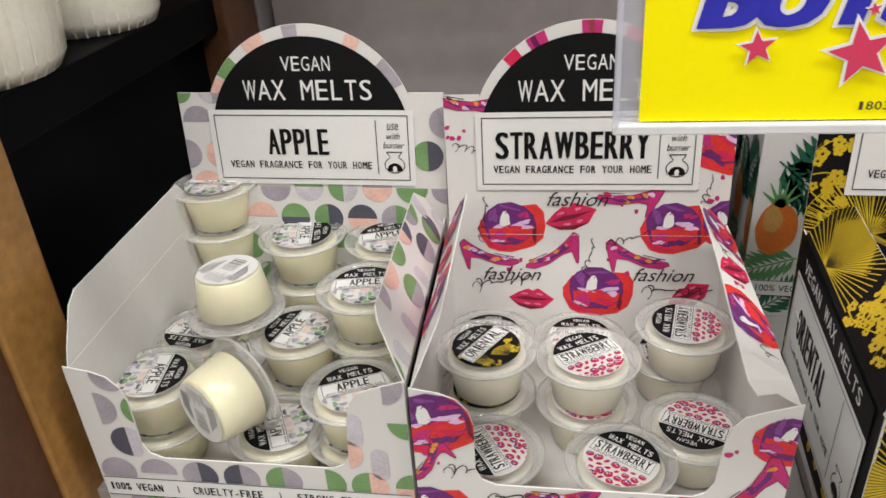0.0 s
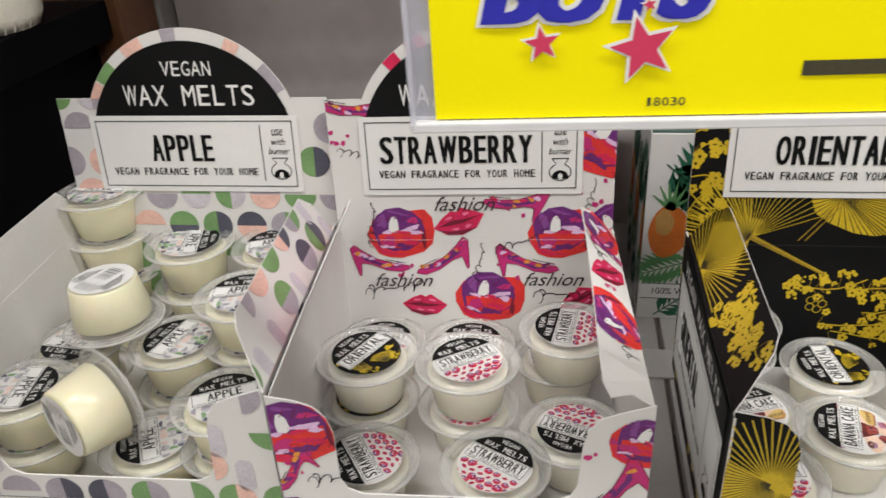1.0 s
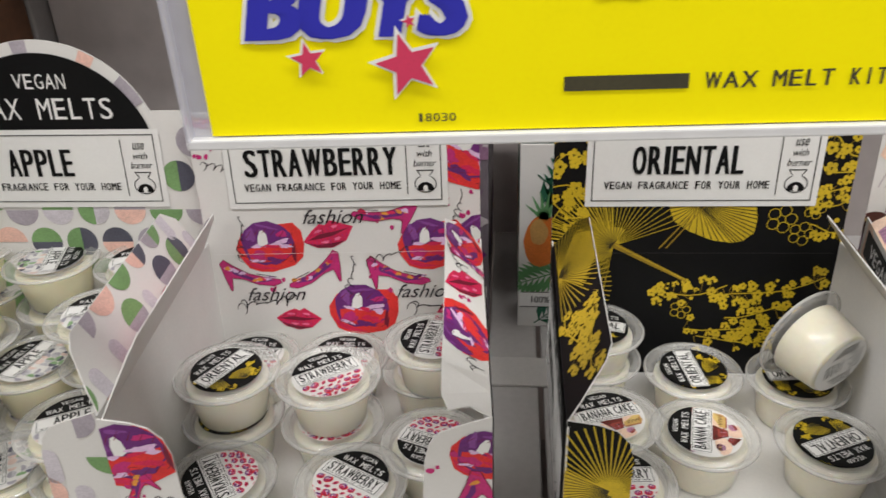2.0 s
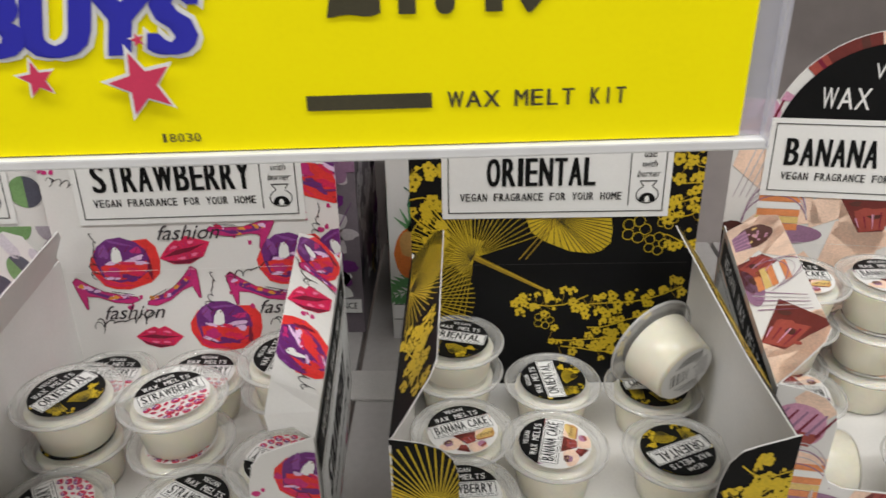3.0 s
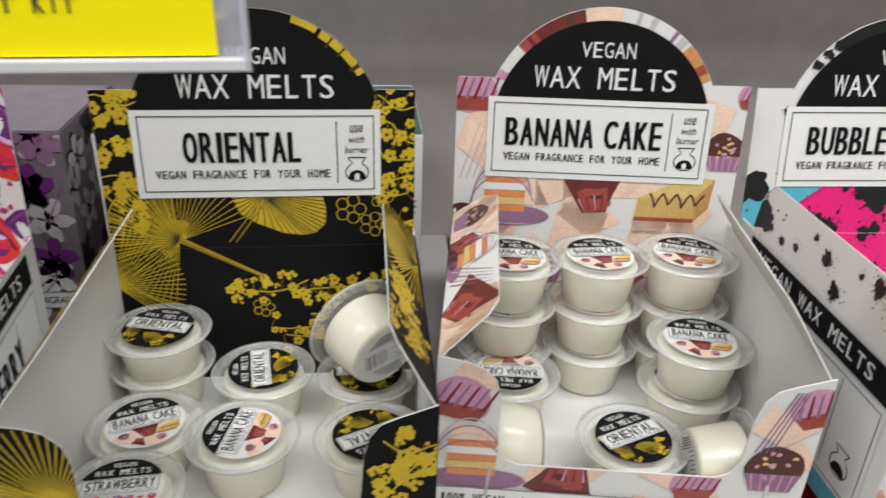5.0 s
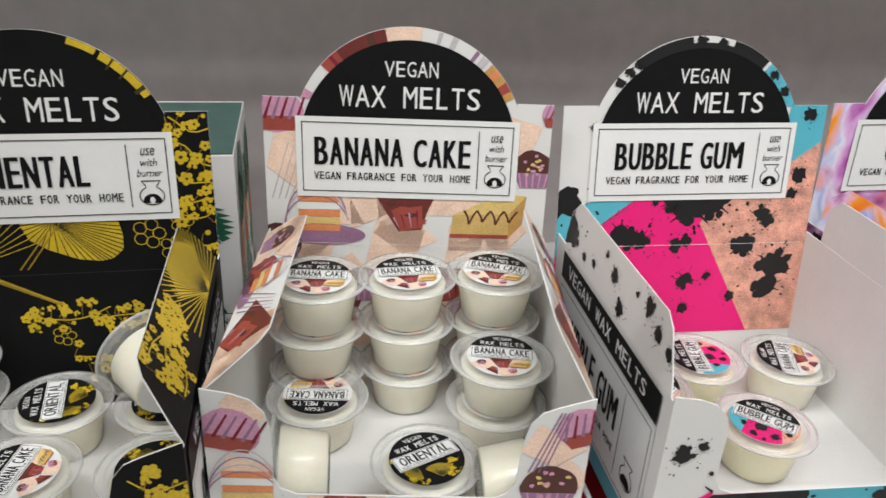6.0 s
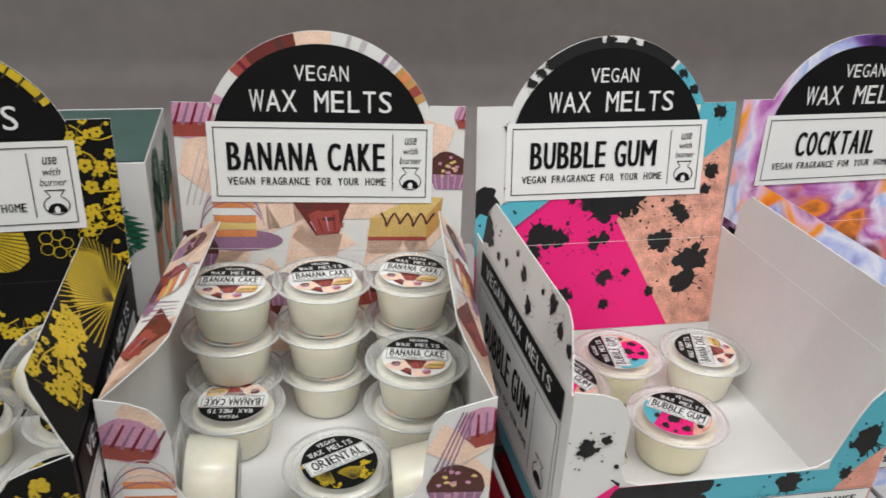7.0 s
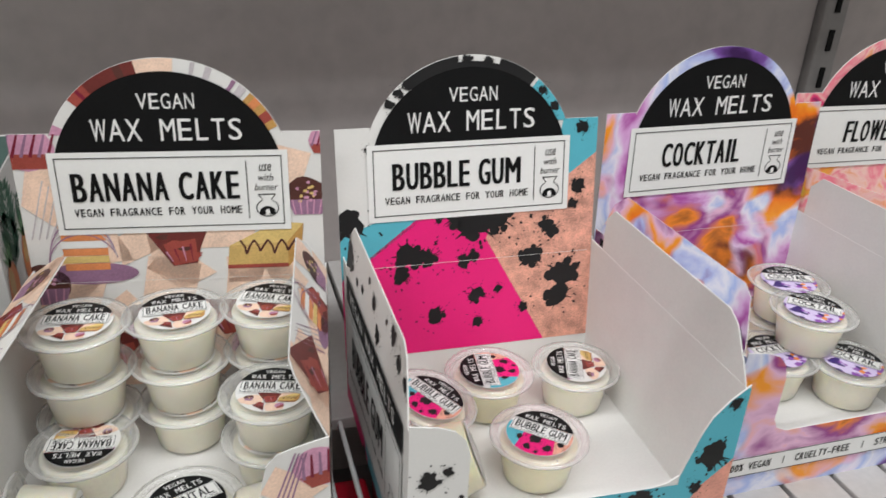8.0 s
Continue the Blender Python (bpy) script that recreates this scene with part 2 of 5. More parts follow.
shelf = thing("shop_shelf", pose(0, 0, 0), "grey steel slatted shelf with a white perforated front rail", "shelf", kind="structure")
SLAT = mat("pale_grey_slats", (0.46, 0.44, 0.43), rough=0.4, vary=0.06, scale=20)
GAPS = [(0.655, 0.735)]
edge = -0.289
while edge < 1.9:
    nxt = edge + 0.046
    if not any(a < nxt and edge < b for a, b in GAPS):
        part("slat", box_bm(edge + 0.0022, 0.413, SHELF_Z - 0.012, nxt - 0.0022, BACK_Y, SHELF_Z, 0.0015), SLAT, shelf)
    else:
        part("slat", box_bm(edge + 0.0022, 0.60, SHELF_Z - 0.012, nxt - 0.0022, BACK_Y, SHELF_Z, 0.0015), SLAT, shelf)
    edge = nxt
for rod_x in (0.672, 0.690, 0.708):
    bm = bmesh.new()
    bmesh.ops.create_cone(bm, cap_ends=True, segments=10, radius1=0.002, radius2=0.002, depth=0.19, matrix=pose(rod_x, 0.505, SHELF_Z - 0.004, 90))
    part("rod", bm, RAIL, shelf, "thin white wire")
rail_bm = box_bm(0.300, 0.392, SHELF_Z - 0.045, 1.9, 0.411, SHELF_Z - 0.0005, 0.005)
part("front_rail", rail_bm, RAIL, shelf, "white enamelled front rail")
for i in range(64):
    bm = bmesh.new()
    bmesh.ops.create_cone(bm, cap_ends=True, segments=12, radius1=0.005, radius2=0.004, depth=0.005, matrix=pose(0.30 + i * 0.024, 0.3905, SHELF_Z - 0.014, 90))
    part("stud", bm, RAIL, shelf)
part("cross_strip", box_bm(0.13, 0.60, SHELF_Z + 0.0005, 0.235, 0.638, SHELF_Z + 0.003, 0.0008), mat("pale_strip", (0.55, 0.53, 0.51), rough=0.35), shelf, "pale strip across the slats")

upper = thing("upper_shelf", pose(0, 0, 0), "grey steel shelf above the display boxes", "shelf", kind="structure")
part("board", box_bm(-0.30, 0.60, 1.66, 1.9, BACK_Y, 1.69, 0.002), METAL, upper)

# red packs on the shelf below
lower = thing("lower_shelf", pose(0, 0, 0), "grey steel shelf below", "shelf", kind="structure")
part("board", box_bm(-0.3, 0.36, 0.66, 1.9, BACK_Y, 0.68, 0.002), METAL, lower)
RED = ink("deep_red", 170, 18, 40)
for i in range(6):
    pack = thing("red_pack", pose(0.42 + i * 0.115, 0.47, 0.68), "glossy deep red pack on the shelf below", "pack", group="red packs below")
    part("pack_body", box_bm(-0.055, -0.08, 0, 0.055, 0.10, 0.27, 0.004), RED, pack)
    part("pack_label", box_bm(-0.035, -0.0815, 0.12, 0.035, -0.0795, 0.20), BLACK, pack)

# ---- display box ----
BW, BD, CARD_T = 0.2169, 0.2054, 0.0011
PANEL_H, HINGE, FLAP, LIP = 0.2290, 0.1237, 0.040, 0.054
ARCH_R, ARCH_HALF, ARCH_TOP = 0.0871, 0.081, 0.282


def arc_points(r, cz, half, n=28):
    a = math.asin(half / r)
    return [(r * math.sin(a - 2 * a * i / n), cz + r * math.cos(a - 2 * a * i / n)) for i in range(n + 1)]


def front_outline(soft_right):
    """The front of the box: a low lip between two wings with rounded shoulders."""
    h, w = BW / 2, []
    top, inner = HINGE + 0.004, 0.035
    w += [(-h, 0.0), (h, 0.0), (h, top)]
    if soft_right:
        w += [(h - 0.012, top - 0.010), (h - 0.022, top - 0.022), (h - 0.028, top - 0.036), (h - 0.032, top - 0.050), (h - 0.037, LIP + 0.007), (h - 0.045, LIP + 0.002), (h - 0.056, LIP)]
    else:
        w += [(h - 0.020, top - 0.007), (h - 0.029, top - 0.011), (h - 0.035, top - 0.019), (h - 0.038, top - 0.032), (h - 0.040, LIP + 0.012), (h - 0.044, LIP + 0.004), (h - 0.052, LIP)]
    w += [(-h + 0.050, LIP), (-h + 0.041, LIP + 0.004), (-h + 0.037, LIP + 0.012), (-h + 0.037, top - 0.026), (-h + 0.034, top - 0.015), (-h + 0.027, top - 0.007), (-h + 0.017, top - 0.003), (-h, top)]
    return w


def flap_warp(side, twist):
    """A flap that leans in more and more towards its near end, by twist degrees there."""
    def warp(u, v, w):
        t = u / BD if side < 0 else 1 - u / BD
        e = -math.radians(twist) * max(0.0, t) ** 2
        return (u, v * math.cos(e) - w * math.sin(e), v * math.sin(e) + w * math.cos(e))
    return warp


def bent_slab(bm, outline, thick, warp):
    top = [bm.verts.new(warp(u, v, 0)) for u, v in outline]
    low = [bm.verts.new(warp(u, v, -thick)) for u, v in outline]
    f = bm.faces.new(top)
    f.normal_update()
    if f.normal.z < 0:
        f.normal_flip()
    bm.faces.new(list(reversed(low))).material_index = 1
    for i in range(len(top)):
        j = (i + 1) % len(top)
        bm.faces.new((top[j], top[i], low[i], low[j])).material_index = 1


def display_box(flavour, x, y, yaw, lean_left, lean_right, label, art, soft_right=False, title_width=0.062, arch_ring=None, back_card=None, flap_cut=0.030, skew=0.0, bend={}, bare=0.0, tilt=0.0, roll=0.0):
    ob = thing("display_box", pose(x, y, SHELF_Z, 0, 0, yaw), label, "display box", group="wax melt display boxes")
    h = BW / 2
    printed = back_card or CARD
    # back panel with its arched header
    back_face = pose(0, 0, 0, 0, roll) @ pose(0, 0, 0, -tilt) @ axes((0, 0, 0), (1, 0, 0), (0, 0, 1))
    lettered = back_face @ Matrix.Translation((0.0019, 0, 0))
    reach = HINGE * math.tan(math.radians(tilt))
    arch_c = ARCH_TOP - ARCH_R
    outline = [(-h, 0), (h, 0), (h, PANEL_H)] + [(ARCH_HALF, PANEL_H)] + arc_points(ARCH_R, arch_c, ARCH_HALF) + [(-ARCH_HALF, PANEL_H), (-h, PANEL_H)]
    outline = [p for i, p in enumerate(outline) if i == 0 or (Vector(p) - Vector(outline[i - 1])).length > 1e-5]
    part("back_panel", slab(outline, CARD_T), [printed, CARD_IN], ob, m=back_face)
    deep = math.hypot(BD, skew)
    e = CARD_T
    part("floor_card", slab([(-h + e, -e), (-h + e + skew, -BD + e), (h - e + skew, -BD + e), (h - e, -e)], 0.0015), [CARD_IN, CARD_IN], ob, "white inner card floor", m=Matrix.Translation((0, 0, 0.0045)))
    # side walls with a fold-in flap each
    faces = {"back": back_face}
    for side, lean in ((-1, lean_left), (1, lean_right)):
        if side < 0:
            wall = axes((-h, 0, 0), (skew, -BD, 0), (0, 0, 1))
        else:
            wall = axes((h + skew, -BD, 0), (-skew, BD, 0), (0, 0, 1))
        part("side_wall", slab([(0, 0), (deep, 0), (deep, HINGE), (-reach, HINGE)] if side < 0 else [(0, 0), (deep, 0), (deep + reach, HINGE), (0, HINGE)], CARD_T), [printed, CARD_IN], ob, m=wall)
        near_cut = flap_cut[side] if isinstance(flap_cut, dict) else flap_cut
        near_h = 0.72 if near_cut < 0.02 else 1.0
        near, far = (BD - near_cut, 0.003) if side < 0 else (near_cut, BD - 0.003)
        tip = BD - 0.004 if side < 0 else 0.004
        s = 1 if side < 0 else -1
        cut = [(far, 0), (tip, 0), (tip - s * 0.006, 0.012), (near + s * 0.006, (FLAP - 0.006) * near_h), (near - s * 0.004, FLAP * near_h), (far + s * 0.012, FLAP), (far, FLAP - 0.012)]
        if side > 0:
            cut = list(reversed(cut))
        flap = wall @ Matrix.Translation((0, HINGE, 0)) @ Matrix.Rotation(-math.radians(lean), 4, "X")
        twist = bend.get(side, 0.0)
        strips = [c for c in (clip(cut, rect(k * 0.013, -0.01, k * 0.013 + 0.013, 0.1)) for k in range(17)) if c]
        warp = flap_warp(side, twist)
        sheet = bmesh.new()
        for strip in strips:
            bent_slab(sheet, strip, CARD_T * 0.8, warp)
        bmesh.ops.remove_doubles(sheet, verts=sheet.verts, dist=0.00002)
        part("side_flap", sheet, [printed, CARD_IN], ob, m=flap)
        faces["warp_left" if side < 0 else "warp_right"] = warp
        faces["strips_left" if side < 0 else "strips_right"] = [c for c in strips if side < 0 or not bare or min(u for u, _ in c) > bare]
        faces["left" if side < 0 else "right"], faces["flap_left" if side < 0 else "flap_right"] = wall, flap
        faces["cut_left" if side < 0 else "cut_right"] = cut
    front = axes((skew, -BD, 0), (1, 0, 0), (0, 0, 1))
    fo = front_outline(soft_right)
    part("front_panel", slab(fo, CARD_T), [printed, CARD_IN], ob, m=front)
    faces["front"], faces["front_outline"], faces["arch_c"] = front, fo, arch_c
    # header: black arch, white label, lettering
    black = arc_points(0.0817, ARCH_TOP - 0.0092 - 0.0817, 0.0780, 30)
    part("header_arch", polys_bm([black], 0.0012), BLACK, ob, "black printed arch", m=back_face)
    letters("VEGAN", -0.0205, 0.2464, 0.0200, 0.2576, lettered, ob, WHITE_INK, 0.0016, weight=0.005)
    letters("WAX MELTS", -0.0538, 0.2234, 0.0520, 0.2394, lettered, ob, WHITE_INK, 0.0016, weight=0.012)
    lx0, lx1, lz0, lz1 = -0.0799, 0.0797, 0.1574, 0.2115
    part("header_label", polys_bm([rect(lx0 - 0.0045, lz0 - 0.0045, lx1 + 0.0045, lz1 + 0.004)], 0.0012), PAPER, ob, "white printed label", m=back_face)
    part("label_border", polys_bm(frame_polys(lx0, lz0, lx1, lz1, 0.0007) + [rect(0.0533, lz0 + 0.005, 0.0540, lz1 - 0.004)], 0.0016), GREY_LINE, ob, m=back_face)
    mid = -0.0133
    letters(flavour, mid - title_width / 2, 0.1785, mid + title_width / 2, 0.2000, lettered, ob, BLACK, 0.0017, style="block", weight=0.075)
    letters("VEGAN FRAGRANCE FOR YOUR HOME", -0.0732, 0.1670, 0.0471, 0.1730, lettered, ob, BLACK, 0.0017, weight=0.05)
    for i, word in enumerate(("use", "with", "burner")):
        half = (0.0045, 0.0055, 0.0085)[i]
        write(word, 0.0655 - half, 0.2005 - 0.0075 * i - 0.001, 0.0655 + half, 0.2048 - 0.0075 * i, lettered, ob, BLACK, 0.0017, shear=0.25)
    part("burner_sign", polys_bm(burner(0.0655, 0.1635, 0.0085), 0.0016), BLACK, ob, "small printed oil burner sign", m=lettered)
    part("burner_flame", polys_bm([disc(0.0655, 0.1672, 0.0018, ry=0.0026, n=12)], 0.0019), PAPER, ob, m=lettered)
    # strip along the foot of the front
    part("front_strip", polys_bm([rect(-h + 0.002, 0.0185, h - 0.002, 0.0355)], 0.0010), PAPER, ob, "pale printed strip", m=front)
    part("strip_edge", polys_bm([rect(-h + 0.002, 0.0185, h - 0.002, 0.0191), rect(-h + 0.002, 0.0349, h - 0.002, 0.0355)], 0.0013), BLACK, ob, m=front)
    for word, a, b in (("100% VEGAN", -0.104, -0.065), ("|", -0.0545, -0.0538), ("CRUELTY-FREE", -0.044, 0.006), ("|", 0.0175, 0.0182), ("STRONG FRAGRANCE", 0.029, 0.098)):
        if word == "|":
            write(word, a, 0.0238, b, 0.0305, front, ob, BLACK, 0.0014)
        else:
            letters(word, a, 0.0238, b, 0.0305, front, ob, BLACK, 0.0014, weight=0.05)
    # outer sides: black band and white name label
    for side in ("left", "right"):
        face = faces[side]
        part("side_band", polys_bm([rect(0.006, HINGE - 0.026, BD - 0.012, HINGE - 0.004)], 0.0010), BLACK, ob, "black printed band", m=face)
        letters("VEGAN WAX MELTS", 0.022, HINGE - 0.020, BD - 0.030, HINGE - 0.009, face, ob, WHITE_INK, 0.0014, weight=0.05)
        part("side_label", polys_bm([rect(0.006, 0.016, BD - 0.012, HINGE - 0.028)], 0.0010), PAPER, ob, "white printed label", m=face)
        part("side_border", polys_bm(frame_polys(0.009, 0.019, BD - 0.015, HINGE - 0.031, 0.0007) + [rect(BD - 0.055, 0.024, BD - 0.0543, HINGE - 0.034)], 0.0013), GREY_LINE, ob, m=face)
        letters(flavour, 0.030, 0.052, 0.030 + title_width * 1.05, 0.078, face, ob, BLACK, 0.0014, style="block", weight=0.075)
        letters("VEGAN FRAGRANCE FOR YOUR HOME", 0.020, 0.036, 0.145, 0.0415, face, ob, BLACK, 0.0014, weight=0.05)
        part("burner_sign", polys_bm(burner(BD - 0.035, 0.028, 0.010), 0.0013), BLACK, ob, m=face)
    part("crease", polys_bm([rect(-h + 0.004, 0.1140, h - 0.004, 0.1143)], 0.0011), PAPER if printed is not BLACK else GREY_LINE, ob, "thin paler fold line", m=back_face)
    if art:
        art(ob, faces)
    return ob


def burner(cu, v0, r):
    """The oil burner sign: dish, waist, bowl outline with a flame niche."""
    t = r * 0.09
    out = [rect(cu - r * 0.75, v0 + r * 2.05, cu + r * 0.75, v0 + r * 2.05 + t)]
    for s in (-1, 1):
        out.append([(cu + s * r * 0.75, v0 + r * 2.05), (cu + s * r * 0.42, v0 + r * 1.6), (cu + s * (r * 0.42 - t), v0 + r * 1.6), (cu + s * (r * 0.75 - t), v0 + r * 2.05)])
    for i in range(20):
        a0, a1 = [math.radians(115 + (425 - 115) * k / 20) for k in (i, i + 1)]
        c = v0 + r * 0.82
        out.append([(cu + r * math.cos(a0), c + r * 0.82 * math.sin(a0)), (cu + r * math.cos(a1), c + r * 0.82 * math.sin(a1)), (cu + (r - t) * math.cos(a1), c + (r - t) * 0.82 * math.sin(a1)), (cu + (r - t) * math.cos(a0), c + (r - t) * 0.82 * math.sin(a0))])
    out.append([(cu - r * 0.7, v0 + r * 0.2), (cu + r * 0.7, v0 + r * 0.2)] + disc(cu, v0 + r * 0.35, r * 0.72, 0, 180, 12, ry=r * 0.65))
    return out


# ---- printed art: flat inks laid on the card ----
def clip(poly, hull):
    """What of a shape lies inside a convex outline (given anticlockwise)."""
    area = sum(a[0] * b[1] - b[0] * a[1] for a, b in zip(hull, hull[1:] + hull[:1]))
    ring = hull if area > 0 else list(reversed(hull))
    out = list(poly)
    for (ax, ay), (bx, by) in zip(ring, ring[1:] + ring[:1]):
        src, out = out, []
        if not src:
            return []
        side = [(bx - ax) * (y - ay) - (by - ay) * (x - ax) for x, y in src]
        for i in range(len(src)):
            j = (i + 1) % len(src)
            if side[i] >= 0:
                out.append(src[i])
            if (side[i] >= 0) != (side[j] >= 0):
                k = side[i] / (side[i] - side[j])
                out.append((src[i][0] + k * (src[j][0] - src[i][0]), src[i][1] + k * (src[j][1] - src[i][1])))
    clean = [p for i, p in enumerate(out) if abs(p[0] - out[i - 1][0]) + abs(p[1] - out[i - 1][1]) > 1e-6]
    return clean if len(clean) > 2 else []


FINE_PRINT = ("printed_parasol", "label_motif", "printed_fan", "blossom_sprig", "ink_splash", "ink_dots", "script_flourish", "line_flower", "printed_macaron")


def lay(ob, face, items, hulls, name="printed_shape", warp=None):
    """Items are (shape, ink, layer) or (shape, ink, layer, motif); each is cut to the given outlines and laid on the face.
    The shapes of one motif make one part; a shape without a motif is a part by itself."""
    sets = {}
    for k, (shape, inks, layer, *motif) in enumerate(items):
        cuts = [c for c in (clip(shape, hull) for hull in hulls) if c]
        if cuts:
            sets.setdefault(motif[0] if motif else (name, -k), []).append((cuts, inks, layer))
    for (title, _), group in sets.items():
        bm, inks_used = bmesh.new(), []
        for k, (cuts, inks, layer) in enumerate(group):
            if inks not in inks_used:
                inks_used.append(inks)
            for poly in cuts:
                try:
                    w = 0.0003 + 0.0001 * layer + 0.000002 * (k % 40)
                    f = bm.faces.new([bm.verts.new(warp(u, v, w) if warp else (u, v, w)) for u, v in poly])
                except ValueError:
                    continue
                f.normal_update()
                if f.normal.z < 0:
                    f.normal_flip()
                f.material_index = inks_used.index(inks)
        made = part(title, bm, inks_used, ob, m=face)
        if title in FINE_PRINT:
            tagged(made, kind="stuff")


MOTIFS = [0]


def named(title, items):
    """Marks shapes as one printed motif."""
    MOTIFS[0] += 1
    return [(shape, inks, layer, (title, MOTIFS[0])) for shape, inks, layer, *_ in items]


def hulls_of(faces):
    h, top = BW / 2, HINGE + 0.004
    left = [(-h, LIP), (-h + 0.037, LIP), (-h + 0.037, top - 0.026), (-h + 0.034, top - 0.015), (-h + 0.027, top - 0.007), (-h + 0.017, top - 0.003), (-h, top)]
    fo = faces["front_outline"]
    right = [(h, LIP)] + fo[2:8] + [(fo[7][0], LIP)]
    return {"back": [rect(-h, 0.022, h, PANEL_H)], "front": [rect(-h, 0.0, h, LIP), left, right], "left": [rect(0, 0, BD, HINGE)], "right": [rect(0, 0, BD, HINGE)],
            "flap_left": faces["strips_left"], "flap_right": faces["strips_right"]}


def ring(a0, a1, r0=0.074, r1=0.0868, c=None, n=10):
    """A piece of the header's rim between two angles (degrees from the right)."""
    c = ARCH_TOP - ARCH_R if c is None else c
    pts = [(r1 * math.cos(math.radians(a0 + (a1 - a0) * i / n)), c + r1 * math.sin(math.radians(a0 + (a1 - a0) * i / n))) for i in range(n + 1)]
    pts += [(r0 * math.cos(math.radians(a1 + (a0 - a1) * i / n)), c + r0 * math.sin(math.radians(a1 + (a0 - a1) * i / n))) for i in range(n + 1)]
    return pts


RIM = [rect(-ARCH_HALF, PANEL_H - 0.001, ARCH_HALF, 0.29)]


def line(a, b, t, t2=None):
    (x0, y0), (x1, y1) = a, b
    d = math.hypot(x1 - x0, y1 - y0) or 1e-6
    nx, ny = -(y1 - y0) / d, (x1 - x0) / d
    t2 = t if t2 is None else t2
    return [(x0 + nx * t / 2, y0 + ny * t / 2), (x0 - nx * t / 2, y0 - ny * t / 2), (x1 - nx * t2 / 2, y1 - ny * t2 / 2), (x1 + nx * t2 / 2, y1 + ny * t2 / 2)]


def stroke(points, t):
    return [line(a, b, t) for a, b in zip(points, points[1:])]


def place(shape, cu, cv, s=1.0, turn=0.0, flip=False):
    c, sn = math.cos(math.radians(turn)), math.sin(math.radians(turn))
    return [(cu + s * (c * (-x if flip else x) - sn * y), cv + s * (sn * (-x if flip else x) + c * y)) for x, y in shape]


def blob(rnd, cu, cv, r, ry=None, rough=0.2, n=22, turn=0.0):
    ry = ry or r
    ph = [rnd.uniform(0, 6.28) for _ in range(4)]
    out = []
    for i in range(n):
        a = 2 * math.pi * i / n
        k = 1 + rough * (0.5 * math.sin(2 * a + ph[0]) + 0.35 * math.sin(3 * a + ph[1]) + 0.3 * math.sin(5 * a + ph[2]) + 0.25 * rnd.uniform(-1, 1))
        out.append((k * r * math.cos(a), k * ry * math.sin(a)))
    return place(out, cu, cv, 1, turn)


def splat(rnd, cu, cv, r, ink_, layer=3):
    """An ink splash: ragged core, lobes, thrown drops."""
    out = [(blob(rnd, cu, cv, r, r * rnd.uniform(0.75, 0.95), 0.16, 34, rnd.uniform(0, 180)), ink_, layer)]
    for _ in range(7):
        a, d = rnd.uniform(0, 6.28), r * rnd.uniform(0.75, 1.12)
        out.append((blob(rnd, cu + d * math.cos(a), cv + d * math.sin(a), r * rnd.uniform(0.18, 0.42), None, 0.12, 16), ink_, layer))
    for _ in range(16):
        a, d = rnd.uniform(0, 6.28), r * rnd.uniform(1.15, 2.6)
        q = r * rnd.uniform(0.03, 0.11)
        out.append((blob(rnd, cu + d * math.cos(a), cv + d * math.sin(a), q * rnd.uniform(1, 1.8), q, 0.1, 8, math.degrees(a)), ink_, layer))
    for _ in range(6):
        a = rnd.uniform(0, 6.28)
        out.append((line((cu, cv), (cu + 1.45 * r * math.cos(a), cv + 1.45 * r * math.sin(a)), r * 0.3, r * 0.05), ink_, layer))
    return named("ink_splash", out)


# apple: half circles
AP = [ink("slate", 84, 84, 98), ink("lilac_grey", 172, 164, 174), ink("sage_green", 122, 160, 104), ink("blush", 236, 192, 178), ink("pale_lilac", 206, 200, 208)]


def half_circles(rnd, u0, v0, u1, v1, step=0.029, r=0.0125):
    out, row, v = [], 0, v0 + r
    while v < v1 + r:
        u = u0 + (row % 2) * step / 2
        while u < u1 + r:
            pick = rnd.random()
            a, b = rnd.choice(AP[:3]), rnd.choice(AP[1:])
            if pick < 0.5:
                start = rnd.choice((0, 90, 180, 270))
                out += [(disc(u, v, r, start, start + 180), a, 1), (disc(u, v, r, start + 180, start + 360), b, 1)]
            elif pick < 0.8:
                start = rnd.choice((0, 180, 180, 270))
                out.append((disc(u, v, r * 1.05, start, start + 180), rnd.choice(AP[1:4]), 1))
            else:
                out.append((disc(u - r * 0.5, v, r * 0.45, 0, 180) + disc(u - r * 0.5, v - r * 1.2, r * 0.45, 180, 360), AP[4], 1))
            u += step
        v += step * 0.95
        row += 1
    return out


def art_apple(ob, faces):
    rnd, hh = random.Random(12), hulls_of(faces)
    for key in ("back", "front", "flap_left", "flap_right", "left", "right"):
        span = (-BW / 2, 0.0, BW / 2, PANEL_H) if key in ("back", "front") else (0, 0, BD, HINGE)
        lay(ob, faces[key], half_circles(rnd, *span), hh[key], warp=faces.get("warp" + key[4:] if key.startswith("flap") else ""))
    rim = [(ring(a, b), c, 1) for a, b, c in ((28, 44, AP[1]), (58, 66, AP[3]), (92, 100, AP[1]), (112, 124, AP[3]), (134, 146, AP[2]), (147, 157, AP[3]))]
    lay(ob, faces["back"], rim, RIM)


# strawberry: hats, lips, shoes, script
RED_I, PUR, MAG, CRIM, ORA, INKY = ink("poppy_red", 226, 52, 50), ink("plum", 108, 40, 118), ink("magenta", 196, 44, 118), ink("crimson", 214, 34, 84), ink("amber", 226, 150, 60), ink("script_black", 40, 34, 40)
LIP_LIGHT = ink("lip_light", 240, 120, 160)
LILAC = ink("lilac_wash", 138, 74, 150)
PALEV, DKRED = ink("pale_violet", 226, 190, 226), ink("wine", 120, 20, 50)


